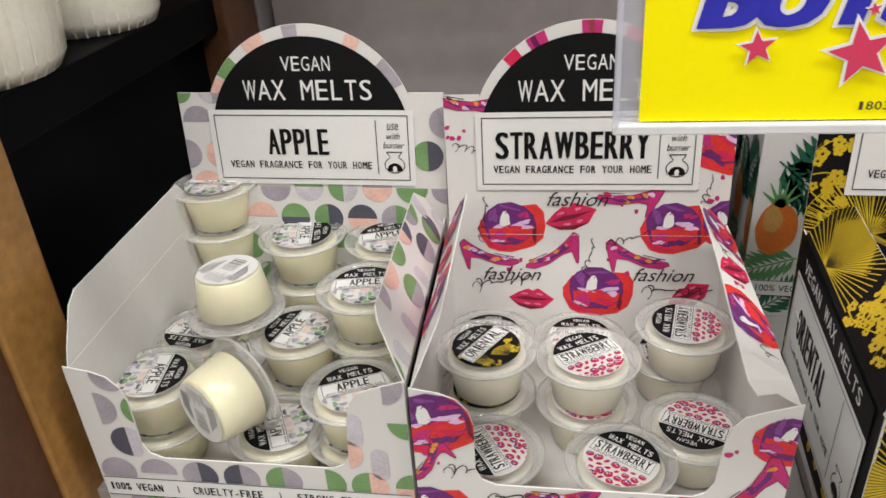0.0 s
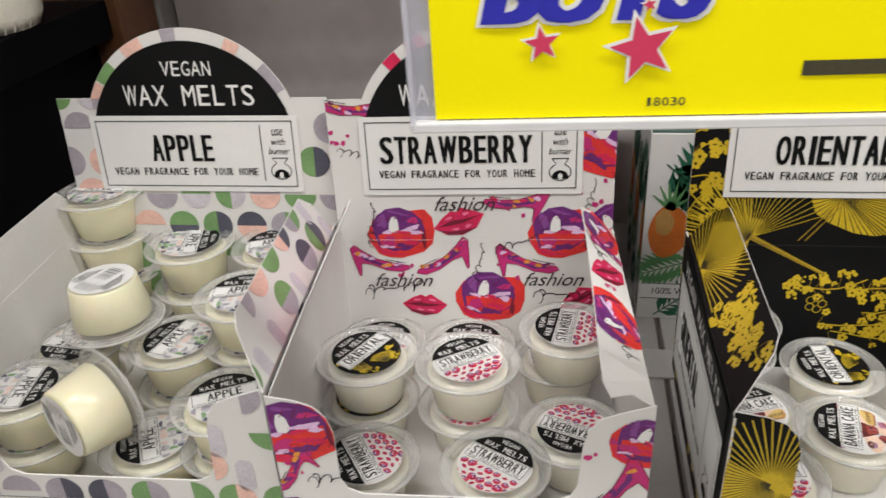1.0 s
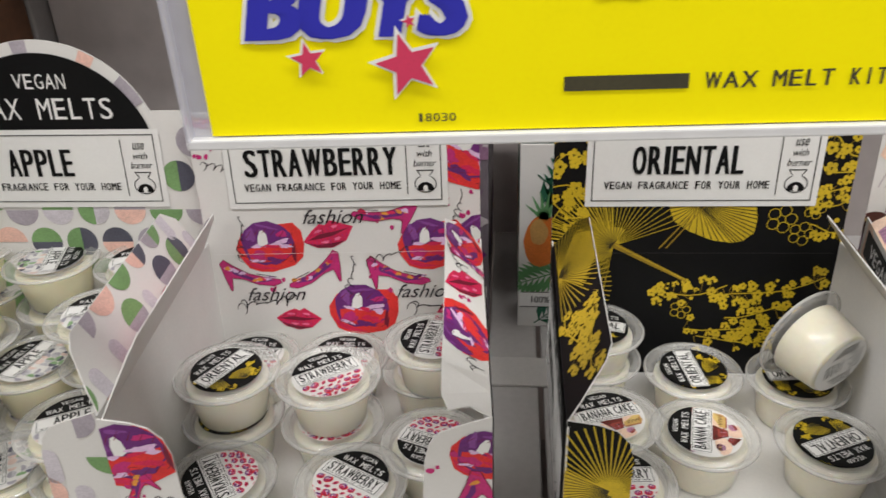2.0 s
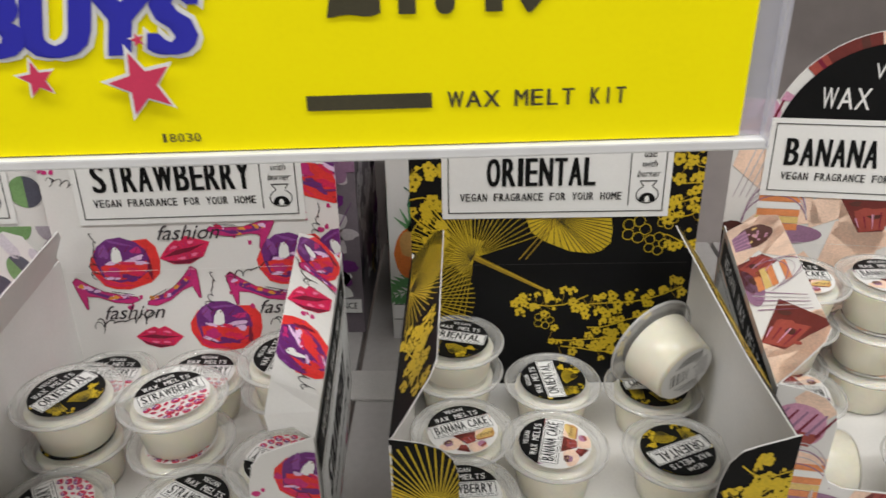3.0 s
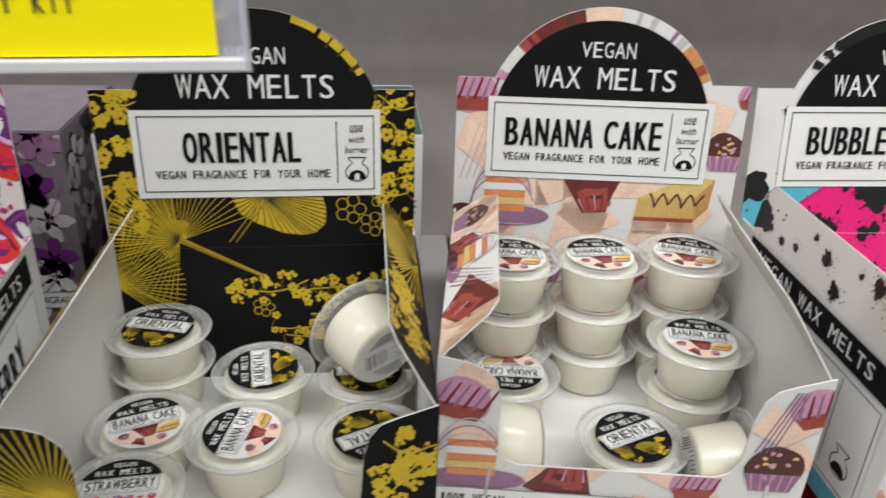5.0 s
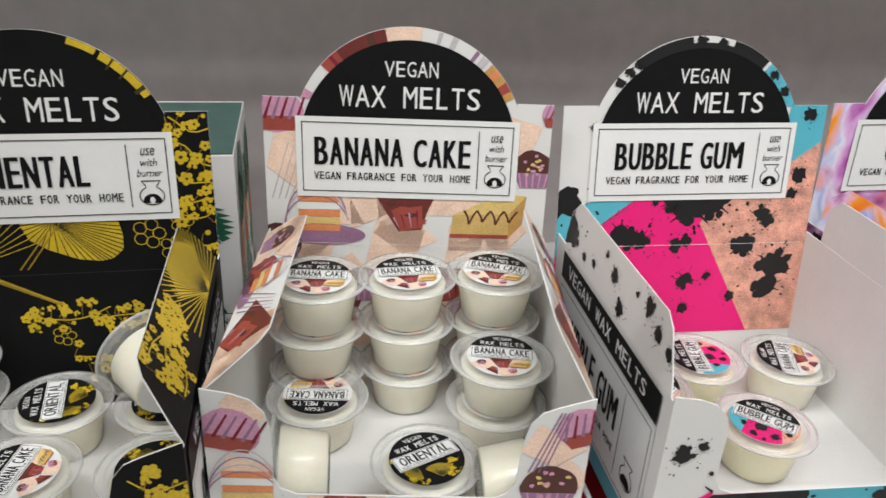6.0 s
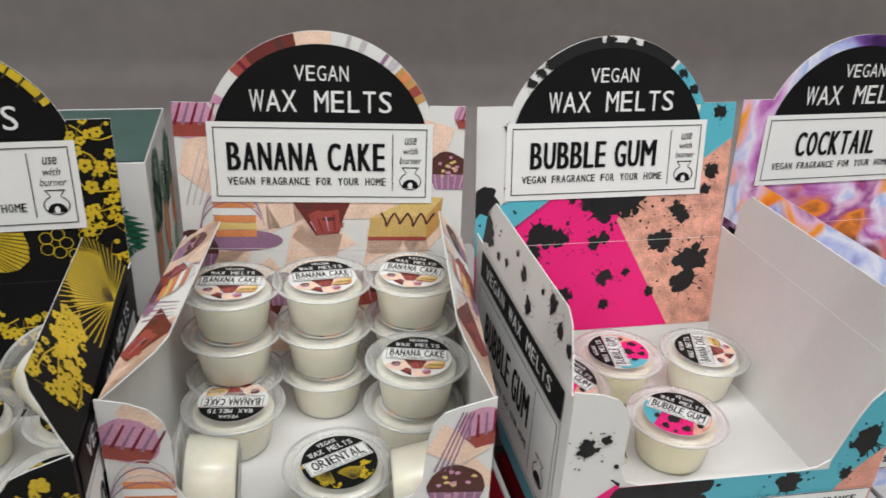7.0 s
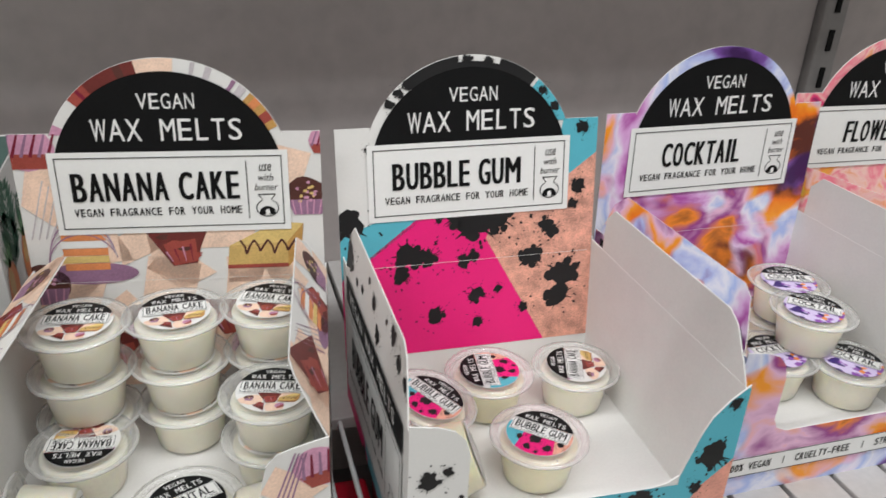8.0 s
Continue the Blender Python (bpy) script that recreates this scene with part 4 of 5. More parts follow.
def art_banana(ob, faces):
    rnd, hh = random.Random(21), hulls_of(faces)
    it = peaches(rnd, -0.1, 0.03, 0.1, 0.22, 30)
    it += dome_cake(rnd, -0.070, 0.141) + choc(rnd, 0.000, 0.141) + slice_cake(rnd, 0.066, 0.138, 1.05) + bonbon(rnd, 0.097, 0.180) + macaron(rnd, -0.098, 0.219, 1.1) + macaron(rnd, 0.112, 0.222, 0.7) + bonbon(rnd, -0.100, 0.114, 1.1)
    it += [(line((-0.104 + 0.005 * k, 0.150), (-0.09 + 0.004 * k, 0.195 - 0.004 * k), 0.0009), GREYV, 2) for k in range(5)]
    for u, v in ((-0.055, 0.055), (0.0, 0.045), (0.05, 0.055), (-0.033, 0.080), (0.033, 0.080)):
        it += rnd.choice((choc, bonbon, macaron))(rnd, u, v)
    lay(ob, faces["back"], it, hh["back"])
    it = peaches(rnd, -0.1, 0.0, 0.1, 0.12, 16) + macaron(rnd, -0.094, 0.100, 1.0, -10) + dome_cake(rnd, -0.088, 0.060, 0.9) + macaron(rnd, 0.104, 0.108, 0.9, 20) + bonbon(rnd, 0.088, 0.064, 1.1) + choc(rnd, -0.03, 0.044, 1.0, 160) + macaron(rnd, 0.045, 0.048, 0.8) + choc(rnd, -0.04, 0.008) + bonbon(rnd, 0.06, 0.006)
    it += [(line((0.075 + 0.003 * k, 0.075), (0.09 + 0.002 * k, 0.118), 0.0010), MAUVE, 2) for k in range(4)]
    lay(ob, faces["front"], it, hh["front"])
    for key in ("flap_left", "flap_right"):
        it = peaches(rnd, 0, 0, BD, FLAP, 9) + choc(rnd, 0.155, 0.018, 1.1, 30) + dome_cake(rnd, 0.09, 0.022, 0.8) + bonbon(rnd, 0.03, 0.018, 1.0) + choc(rnd, 0.075, 0.010, 1.0, 200)
        it += [(line((0.10 + 0.006 * k, 0.004), (0.13 + 0.004 * k, 0.036), 0.0012, 0.0005), GREYV if k % 2 else MAUVE, 2) for k in range(5)]
        if key == "flap_right":
            it = [([(BD - u, v) for u, v in shape], *rest) for shape, *rest in it]
        lay(ob, faces[key], it, hh[key], warp=faces.get("warp" + key[4:] if key.startswith("flap") else ""))
    for key in ("left", "right"):
        lay(ob, faces[key], peaches(rnd, 0, 0, BD, HINGE, 14) + choc(rnd, 0.05, 0.02) + bonbon(rnd, 0.14, 0.02), hh[key], warp=faces.get("warp" + key[4:] if key.startswith("flap") else ""))
    rim = [(ring(a, b), c, k) for a, b, c, k in ((26, 46, CARAMEL, 1), (30, 35, CHOC2, 2), (39, 43, ORANGE_SPONGE, 2), (48, 52, GREYV, 1), (54, 56, MAUVE, 1), (66, 69, GREYV, 1), (74, 76, GREYV, 1), (84, 102, PEACH, 1), (102, 128, CHOC, 1), (108, 112, COCOA, 2), (128, 138, CHOC2, 1), (131, 133, DKRED, 2), (152, 160, ROSE, 1))]
    lay(ob, faces["back"], rim, RIM)


# bubble gum: flat colour fields with ink splashes
def lin_c(r, g, b):
    return tuple(((c / 255 + 0.055) / 1.055) ** 2.4 for c in (r, g, b))


PINK, TEAL, COPPER, JET = ink("hot_pink", 236, 26, 124, vary=0.03), ink("turquoise", 92, 180, 198, vary=0.03), mat("copper_foil", lin_c(220, 160, 140), rough=0.45, vary=0.45, scale=150, bump=0.5, bump_scale=900), ink("jet", 22, 22, 24)


def art_gum(ob, faces):
    rnd, hh = random.Random(31), hulls_of(faces)
    h = BW / 2
    fields = [([(-h, 0.142), (-0.060, 0.160), (-0.030, 0.160), (-h, 0.105)], TEAL, 1), ([(-0.036, 0.160), (-h, 0.106), (-h, 0.022), (0.0735, 0.022), (0.013, 0.132), (0.026, 0.162)], PINK, 1),
              ([(0.024, 0.162), (0.013, 0.132), (0.0735, 0.022), (h, 0.022), (h, 0.200), (0.070, 0.172)], COPPER, 1), ([(h, 0.200), (h, 0.2295), (0.078, 0.2295), (0.070, 0.172)], TEAL, 1)]
    it = list(fields)
    for u, v, r in ((0.004, 0.147, 0.0150), (0.024, 0.150, 0.0110), (-0.012, 0.152, 0.0080), (-0.053, 0.123, 0.0100), (-0.037, 0.119, 0.0070), (-0.060, 0.106, 0.0070), (-0.006, 0.113, 0.0050), (0.003, 0.118, 0.0045), (0.005, 0.083, 0.0065), (0.024, 0.086, 0.0032), (-0.031, 0.067, 0.0068), (0.006, 0.057, 0.0045), (0.053, 0.113, 0.0090), (0.066, 0.140, 0.0062), (0.072, 0.134, 0.0055), (0.093, 0.172, 0.0060), (0.089, 0.157, 0.0040), (0.083, 0.094, 0.0120), (0.079, 0.075, 0.0100), (0.047, 0.067, 0.0040), (-0.027, 0.152, 0.0038), (-0.100, 0.151, 0.0110), (-0.083, 0.212, 0.0028), (0.095, 0.222, 0.0050), (-0.075, 0.070, 0.006)):
        it += splat(rnd, u, v, r, JET)
    lay(ob, faces["back"], it, [rect(-h, 0.034, h, PANEL_H)])
    it = [([(-h, 0.0), (-0.005, 0.0), (-0.045, 0.078), (-h, 0.030)], PINK, 1), ([(-h, 0.0), (-0.080, 0.0), (-0.106, 0.05), (-h, 0.05)], COPPER, 2), ([(-0.010, 0.0), (0.070, 0.0), (h, 0.060), (h, 0.126), (0.05, 0.126), (-0.03, 0.054)], TEAL, 1), ([(0.060, 0.0), (h, 0.0), (h, 0.070), (0.088, 0.050)], ink("salmon", 226, 158, 140), 2)]
    for u, v, r in ((-0.096, 0.086, 0.006), (-0.085, 0.092, 0.003), (-0.058, 0.046, 0.017), (-0.030, 0.046, 0.016), (0.045, 0.045, 0.008), (0.092, 0.075, 0.010), (0.085, 0.050, 0.004), (-0.1, 0.02, 0.008), (0.02, 0.01, 0.009), (0.10, 0.115, 0.004)):
        it += splat(rnd, u, v, r, JET)
    lay(ob, faces["front"], it, hh["front"])
    for key in ("flap_left", "flap_right"):
        it = []
        for k in range(11):
            u = 0.008 + 0.018 * k if key == "flap_left" else BD - 0.008 - 0.018 * k
            it += splat(rnd, u, rnd.uniform(0.006, 0.034), 0.013 if k == 0 else rnd.uniform(0.002, 0.0055), JET)
        lay(ob, faces[key], it, hh[key], warp=faces.get("warp" + key[4:] if key.startswith("flap") else ""))
    for key in ("left", "right"):
        it = [([(0, 0), (BD, 0), (BD, 0.030), (0, 0.012)], TEAL, 1), ([(0, 0), (0.09, 0), (0.05, 0.034), (0, 0.034)], PINK, 2)]
        for k in range(5):
            it += splat(rnd, rnd.uniform(0, BD), rnd.uniform(0.0, 0.03), rnd.uniform(0.003, 0.007), JET)
        lay(ob, faces[key], it, hh[key], warp=faces.get("warp" + key[4:] if key.startswith("flap") else ""))
    rim = [(ring(22, 50), TEAL, 1), (ring(97, 128, 0.070, 0.0868), JET, 3), (ring(52, 74, 0.070, 0.0868), JET, 3), (ring(74, 97, 0.070, 0.0822), JET, 3)]
    for a in (33, 44, 128, 134, 142, 92, 80):
        rim += splat(rnd, 0.083 * math.cos(math.radians(a)), ARCH_TOP - ARCH_R + 0.083 * math.sin(math.radians(a)), 0.0035, JET)
    lay(ob, faces["back"], rim, RIM)


# ---- wax melt cups ----
LID_Z = 0.0405


def shrink(items, u, v, k, turn=0.0):
    """A printed motif drawn small at (u, v)."""
    return [(place(shape, u, v, k, turn), inks, layer) for shape, inks, layer, *_ in items]


def label_art(flavour):
    rnd = random.Random(len(flavour) + 3)
    out = []
    if flavour == "APPLE":
        inks = LABEL_INKS
        for row in range(4):
            for col in range(9):
                u, v, t = (col - 4) * 0.0066 + (row % 2) * 0.0033, -0.0072 - row * 0.0057, rnd.choice((0, 90, 180, 270))
                out.append((disc(u, v, 0.0031, t, t + 180, 10), rnd.choice(inks), 1))
                if rnd.random() < 0.5:
                    out.append((disc(u, v, 0.0031, t + 180, t + 360, 10), rnd.choice(inks), 1))
    elif flavour == "STRAWBERRY":
        for i in range(26):
            row, col = divmod(i, 7)
            u, v = (col - 3) * 0.0062 + (row % 2) * 0.0031, -0.0078 - row * 0.0048
            k, t, kind = rnd.uniform(0.09, 0.125), rnd.uniform(-40, 40), int(rnd.random() < 0.62)
            out += shrink((hat(rnd, 0, 0) if kind == 0 else lips(rnd, 0, 0)), u, v, k, t)
    elif flavour == "ORIENTAL":
        out += shrink(ray_fan(0, 0, 0.012, 10, 120, 15, 0.0007, core=0.98), 0.000, -0.019, 1.0)
        out += shrink(ray_fan(0, 0, 0.010, 150, 260, 13, 0.0007, core=0.98), -0.010, -0.006, 1.0)
        for u, v, t in ((0.008, -0.012, 20), (-0.018, -0.012, -50), (0.004, -0.020, 5), (-0.022, 0.006, 80), (0.020, 0.010, 100)):
            out += shrink(sprig(rnd, 0, 0, 0.030, 0, 12, 0.0030), u, v, 0.36, t)
    elif flavour == "BANANA CAKE":
        out += [(blob(rnd, u, v, q, q * 0.7, 0.2), PEACH, 1) for u, v, q in ((-0.012, -0.012, 0.008), (0.012, -0.008, 0.007), (0.004, -0.020, 0.007), (0.019, 0.008, 0.006))]
        out += shrink(choc(rnd, 0, 0), 0.000, -0.0098, 0.34) + shrink(slice_cake(rnd, 0, 0), 0.0135, -0.0100, 0.26) + shrink(bonbon(rnd, 0, 0), -0.0140, -0.0100, 0.20) + shrink(choc(rnd, 0, 0), -0.0055, -0.0180, 0.20, 150) + shrink(macaron(rnd, 0, 0), 0.0075, -0.0180, 0.18, 30)
        out += shrink(choc(rnd, 0, 0), 0.0195, 0.0105, 0.26, 60) + shrink(bonbon(rnd, 0, 0), -0.0195, 0.0095, 0.24)
    elif flavour == "BUBBLE GUM":
        out += [(rect(-0.03, -0.03, 0.03, 0.0), PINK, 1), ([(-0.03, 0.004), (-0.03, -0.03), (-0.012, -0.03), (-0.010, 0.004)], TEAL, 2), ([(0.010, 0.01), (0.03, 0.01), (0.03, -0.03), (0.018, -0.03)], COPPER, 2)]
        for u, v, q in ((0.000, -0.008, 0.0040), (-0.012, -0.010, 0.0022), (0.010, -0.014, 0.0030), (-0.004, -0.018, 0.0026), (0.018, -0.006, 0.0024), (0.004, -0.021, 0.0014)):
            out += splat(rnd, u, v, q, JET)
    return [(shape, inks, layer, ("label_motif", 1)) for shape, inks, layer, *_ in out]


def label_print(ob, flavour, at, pattern):
    """The round lid label: black cap with lettering, white name band, patterned rest."""
    r = 0.0246
    part("lid_label", lathe([(0, 0), (r, 0)], 36), pattern, ob, "round printed paper label", m=at)
    lay(ob, at, label_art(flavour), [disc(0, 0, r * 0.99, n=30)])
    cap = disc(0, 0, r * 0.99, 22, 158, 24)
    part("label_cap", polys_bm([cap], 0.0010), BLACK, ob, m=at)
    w = r * 0.90
    part("name_band", polys_bm([rect(-w, -0.0048, w, 0.0086)], 0.0011), PAPER, ob, m=at)
    part("band_border", polys_bm(frame_polys(-w + 0.0007, -0.0042, w - 0.0007, 0.0080, 0.0004), 0.0012), BLACK, ob, m=at)
    half = min(0.0195, 0.0023 * len(flavour))
    letters(flavour, -half, -0.0010, half, 0.0068, at, ob, BLACK, 0.0012, style="block", weight=0.05)
    letters("VEGAN FRAGRANCE FOR YOUR HOME", -0.0195, -0.0030, 0.0195, -0.0017, at, ob, BLACK, 0.0012, weight=0.06)
    letters("VEGAN", -0.0068, 0.0176, 0.0068, 0.0212, at, ob, WHITE_INK, 0.0012, weight=0.03)
    letters("WAX MELTS", -0.0160, 0.0108, 0.0160, 0.0155, at, ob, WHITE_INK, 0.0012, weight=0.03)


def bar_code(ob, at):
    """The white label under a cup: bars for the code and for lines of small print."""
    part("base_label", lathe([(0, 0), (0.0225, 0)], 32), PAPER, ob, "white base label with a bar code", m=at)
    rnd = random.Random(4)
    bars, u = [], -0.001
    while u < 0.0145:
        wdt = rnd.choice((0.0003, 0.0005, 0.0009))
        bars.append(rect(u, -0.006, u + wdt, 0.006))
        u += wdt + rnd.choice((0.0011, 0.0016))
    for i in range(7):
        ln = rnd.uniform(0.008, 0.013)
        bars.append(rect(-0.018, -0.009 + i * 0.0027, -0.018 + ln, -0.0085 + i * 0.0027))
    for i in range(5):
        bars.append(rect(-0.012, 0.0105 + i * 0.0018, 0.010 - i * 0.002, 0.0110 + i * 0.0018))
        bars.append(rect(-0.012, -0.0115 - i * 0.0016, 0.011 - i * 0.002, -0.0109 - i * 0.0016))
    tagged(part("bar_code", polys_bm(bars, 0.0003), GREY_LINE, ob, m=at), kind="stuff")


def make_cup(flavour, label, pattern, wax, lid_mat=None):
    ob = thing("wax_melt_cup", pose(0, 0, -5), label, "wax melt cup", group="wax melt cups")
    part("wax", lathe([(0, 0.0011), (0.0229, 0.0011), (0.0240, 0.0022), (0.0284, 0.0303), (0.0277, 0.0311), (0.0200, 0.0308), (0, 0.0307)], 40), wax, ob, "solid cream wax fill")
    part("pot", lathe([(0, 0), (0.0236, 0), (0.0247, 0.0011), (0.0294, 0.0320), (0.0303, 0.0332), (0.0306, 0.0352), (0.0301, 0.0352)], 40), POT, ob, "thin clear plastic pot")
    part("lid", lathe([(0.0304, 0.0334), (0.0318, 0.0337), (0.0356, 0.0345), (0.0363, 0.0352), (0.0361, 0.0360), (0.0350, 0.0366), (0.0330, 0.0370), (0.0318, 0.0384), (0.0308, 0.0388), (0.0298, 0.0386), (0.0290, 0.0374), (0.0280, 0.0366), (0, 0.0366)], 44), lid_mat or LID, ob, "milky translucent snap-on lid")
    part("lid_edge", lathe([(0.0354, 0.0343), (0.0364, 0.0348), (0.0367, 0.0354), (0.0362, 0.0362), (0.0350, 0.0368)], 44), LID_EDGE, ob, "thicker milky lid edge")
    label_print(ob, flavour, Matrix.Translation((0, 0, 0.0372)), pattern)
    bar_code(ob, Matrix.Translation((0, 0, -0.0003)) @ Matrix.Rotation(math.pi, 4, "X"))
    return ob


def spotted(name, ground, spots, scale=260.0, cover=0.5):
    """A small busy print: cells of the given inks on a ground colour."""
    m = bpy.data.materials.new(name)
    m.use_nodes = True
    nt = m.node_tree
    p = nt.nodes["Principled BSDF"]
    p.inputs["Roughness"].default_value = 0.42
    co, vo, ramp = nt.nodes.new("ShaderNodeTexCoord"), nt.nodes.new("ShaderNodeTexVoronoi"), nt.nodes.new("ShaderNodeValToRGB")
    wob, mixv = nt.nodes.new("ShaderNodeTexNoise"), nt.nodes.new("ShaderNodeMix")
    wob.inputs["Scale"].default_value = scale * 0.8
    mixv.data_type = "VECTOR"
    mixv.inputs["Factor"].default_value = 0.004
    vo.inputs["Scale"].default_value = scale
    nt.links.new(co.outputs["Object"], wob.inputs["Vector"])
    nt.links.new(co.outputs["Object"], mixv.inputs["A"])
    nt.links.new(wob.outputs["Color"], mixv.inputs["B"])
    nt.links.new(mixv.outputs["Result"], vo.inputs["Vector"])
    sep = nt.nodes.new("ShaderNodeSeparateColor")
    nt.links.new(vo.outputs["Color"], sep.inputs[0])
    nt.links.new(sep.outputs[0], ramp.inputs["Fac"])
    ramp.color_ramp.interpolation = "CONSTANT"
    cols = list(spots)
    el = ramp.color_ramp.elements
    el[0].color, el[0].position = (*ground, 1), 0.0
    el[1].color, el[1].position = (*cols[0], 1), 1 - cover
    for i, c in enumerate(cols[1:], 1):
        e = el.new(1 - cover + cover * i / len(cols))
        e.color = (*c, 1)
    nt.links.new(ramp.outputs["Color"], p.inputs["Base Color"])
    return m


def lin(r, g, b):
    return tuple(((c / 255) / 12.92 if c / 255 <= 0.04045 else ((c / 255 + 0.055) / 1.055) ** 2.4) for c in (r, g, b))


WHITE = (0.80, 0.785, 0.765)
P_APPLE = mat("print_apple", WHITE, rough=0.42, vary=0.03, scale=60)
P_STRAW = mat("print_strawberry", WHITE, rough=0.42, vary=0.03, scale=60)
LABEL_INKS = [ink("label_green", 140, 172, 128), ink("label_mauve", 172, 168, 178), ink("label_slate", 96, 96, 112), ink("label_blush", 226, 204, 196), ink("label_mist", 196, 194, 200)]
P_COCK = spotted("print_cocktail", lin(215, 200, 235), [lin(140, 80, 170), lin(230, 140, 60), lin(60, 40, 110)], 220, 0.5)

CUPS = {
    "APPLE": make_cup("APPLE", "pale yellow-cream wax melt cup with an apple label", P_APPLE, WAX),
    "STRAWBERRY": make_cup("STRAWBERRY", "cream wax melt cup with a red and white strawberry label", P_STRAW, WAX_WHITE),
    "ORIENTAL": make_cup("ORIENTAL", "cream wax melt cup with a black and gold label", BLACK, WAX_WHITE),
    "BANANA CAKE": make_cup("BANANA CAKE", "cream wax melt cup with a banana cake label", P_STRAW, WAX_WHITE),
    "BUBBLE GUM": make_cup("BUBBLE GUM", "cream wax melt cup with a pink bubble gum label", P_STRAW, WAX, LID_PINK),
    "COCKTAIL": make_cup("COCKTAIL", "cream wax melt cup with a purple cocktail label", P_COCK, WAX_WHITE),
}
USED = set()


def cup(flavour, x, y, level=0, turn=0.0, axis=None, z=None, label=""):
    """Stands a cup in a box: level counts the cups below it; axis is the way its lid points."""
    base = SHELF_Z + 0.0048 + level * 0.0373 if z is None else z
    lay_over = Vector((0, 0, 1)).rotation_difference(Vector(axis)).to_matrix().to_4x4() if axis else Matrix.Identity(4)
    m = Matrix.Translation((x, y, base)) @ lay_over @ pose(0, 0, 0, 0, 0, turn)
    src = CUPS[flavour]
    if flavour not in USED:
        USED.add(flavour)
        src.matrix_world = m
        ob = src
    else:
        ob = copy_thing(src, m)
    if label:
        tagged(ob, label)
    return ob


A, S, O, B, G, C = "APPLE", "STRAWBERRY", "ORIENTAL", "BANANA CAKE", "BUBBLE GUM", "COCKTAIL"
# apple box
for fl, x, y, low, top, tn in (
    (A, -0.2496, 0.6133, 0, 3, 2), (A, -0.1709, 0.5985, 0, 2, -75), (A, -0.0965, 0.5988, 0, 2, 22),
    (A, -0.2382, 0.5195, 0, 0, 0), (A, -0.1518, 0.5162, 0, 1, 78), (A, -0.0961, 0.5252, 0, 2, 12),
    (A, -0.2365, 0.4516, 0, 1, -80), (A, -0.1465, 0.4503, 0, 0, 120), (A, -0.0888, 0.4549, 0, 1, 28)):
    for level in range(low, top + 1):
        cup(fl, x + 0.0008 * (level % 2), y, level, tn if level == top else 30 * level)
cup(A, -0.2334, 0.5132, 0.85, 175)
cup(A, -0.1969, 0.5150, 0, 20, (0.03, -0.03, -1), 1.1185, "upturned wax melt cup showing its bar code label")
cup(A, -0.1798, 0.4141, 0, 60, (0.46, 0.84, 0.0), 1.071, "toppled wax melt cup lying on other cups")
# strawberry box
for fl, x, y, lv, tn in (
    (S, -0.0127, 0.5789, 0, 0), (S, 0.0595, 0.5823, 0, 0), (S, 0.1297, 0.5702, 0, 10),
    (O, -0.0065, 0.5114, 0, 0), (O, -0.0055, 0.5114, 1, 62), (S, 0.0668, 0.5086, 0, 0), (S, 0.0668, 0.5096, 1, 34), (S, 0.1359, 0.5545, 1, 82),
    (S, 0.1403, 0.4882, 0, 160), (S, 0.0054, 0.4475, 0, 125), (S, 0.0908, 0.4500, 0, -28)):
    cup(fl, x, y, lv, tn)
# oriental box
for fl, x, y, lv, tn in (
    (O, 0.2562, 0.5902, 0, 0), (O, 0.2562, 0.5902, 0.72, -14), (O, 0.3293, 0.5755, 0, 98), (O, 0.4036, 0.5688, 0, 5),
    (B, 0.2609, 0.5188, 0, 20), (B, 0.3235, 0.5060, 0, 78), (O, 0.4050, 0.5002, 0, 205), (S, 0.2609, 0.4591, 0, 5)):
    cup(fl, x, y, lv, tn)
cup(O, 0.4148, 0.5354, 0, 200, (-0.50, 0.83, 0.16), 1.066, "toppled wax melt cup resting on another cup")
# banana cake box
for fl, x, y, lv, tn in (
    (B, 0.5080, 0.6020, 0, 0), (B, 0.5080, 0.6020, 1, 0), (B, 0.5090, 0.6020, 2, -8),
    (B, 0.5754, 0.6020, 0, 0), (B, 0.5744, 0.6020, 1, 0), (B, 0.5744, 0.6020, 2, 2),
    (B, 0.6422, 0.6020, 0, 0), (B, 0.6412, 0.6020, 1, 0), (B, 0.6412, 0.6020, 2, -22),
    (B, 0.6335, 0.5451, 0, 0), (B, 0.6345, 0.5441, 1, -14), (B, 0.5063, 0.5640, 0, 172), (O, 0.5740, 0.4880, 0, 22)):
    cup(fl, x, y, lv, tn)
cup(B, 0.5108, 0.4877, 0, -60, (-1, 0.05, 0.06), SHELF_Z + 0.0380, "wax melt cup lying on its side")
cup(B, 0.6040, 0.4670, 0, 40, (1, -0.10, 0.06), SHELF_Z + 0.0340, "wax melt cup lying on its side")
# bubble gum box
for fl, x, y, lv, tn in ((G, 0.8102, 0.5804, 0, 82), (B, 0.8837, 0.5717, 0, 70), (G, 0.8191, 0.4973, 0, -42)):
    cup(fl, x, y, lv, tn)
cup(G, 0.7437, 0.5518, 0, -50, (0.22, -0.08, 0.95), SHELF_Z + 0.0120, "tilted wax melt cup leaning on the box wall")
cup(G, 0.7670, 0.4897, 0, 0, (-0.75, 0.10, -0.30), SHELF_Z + 0.0420, "wax melt cup lying on its side")
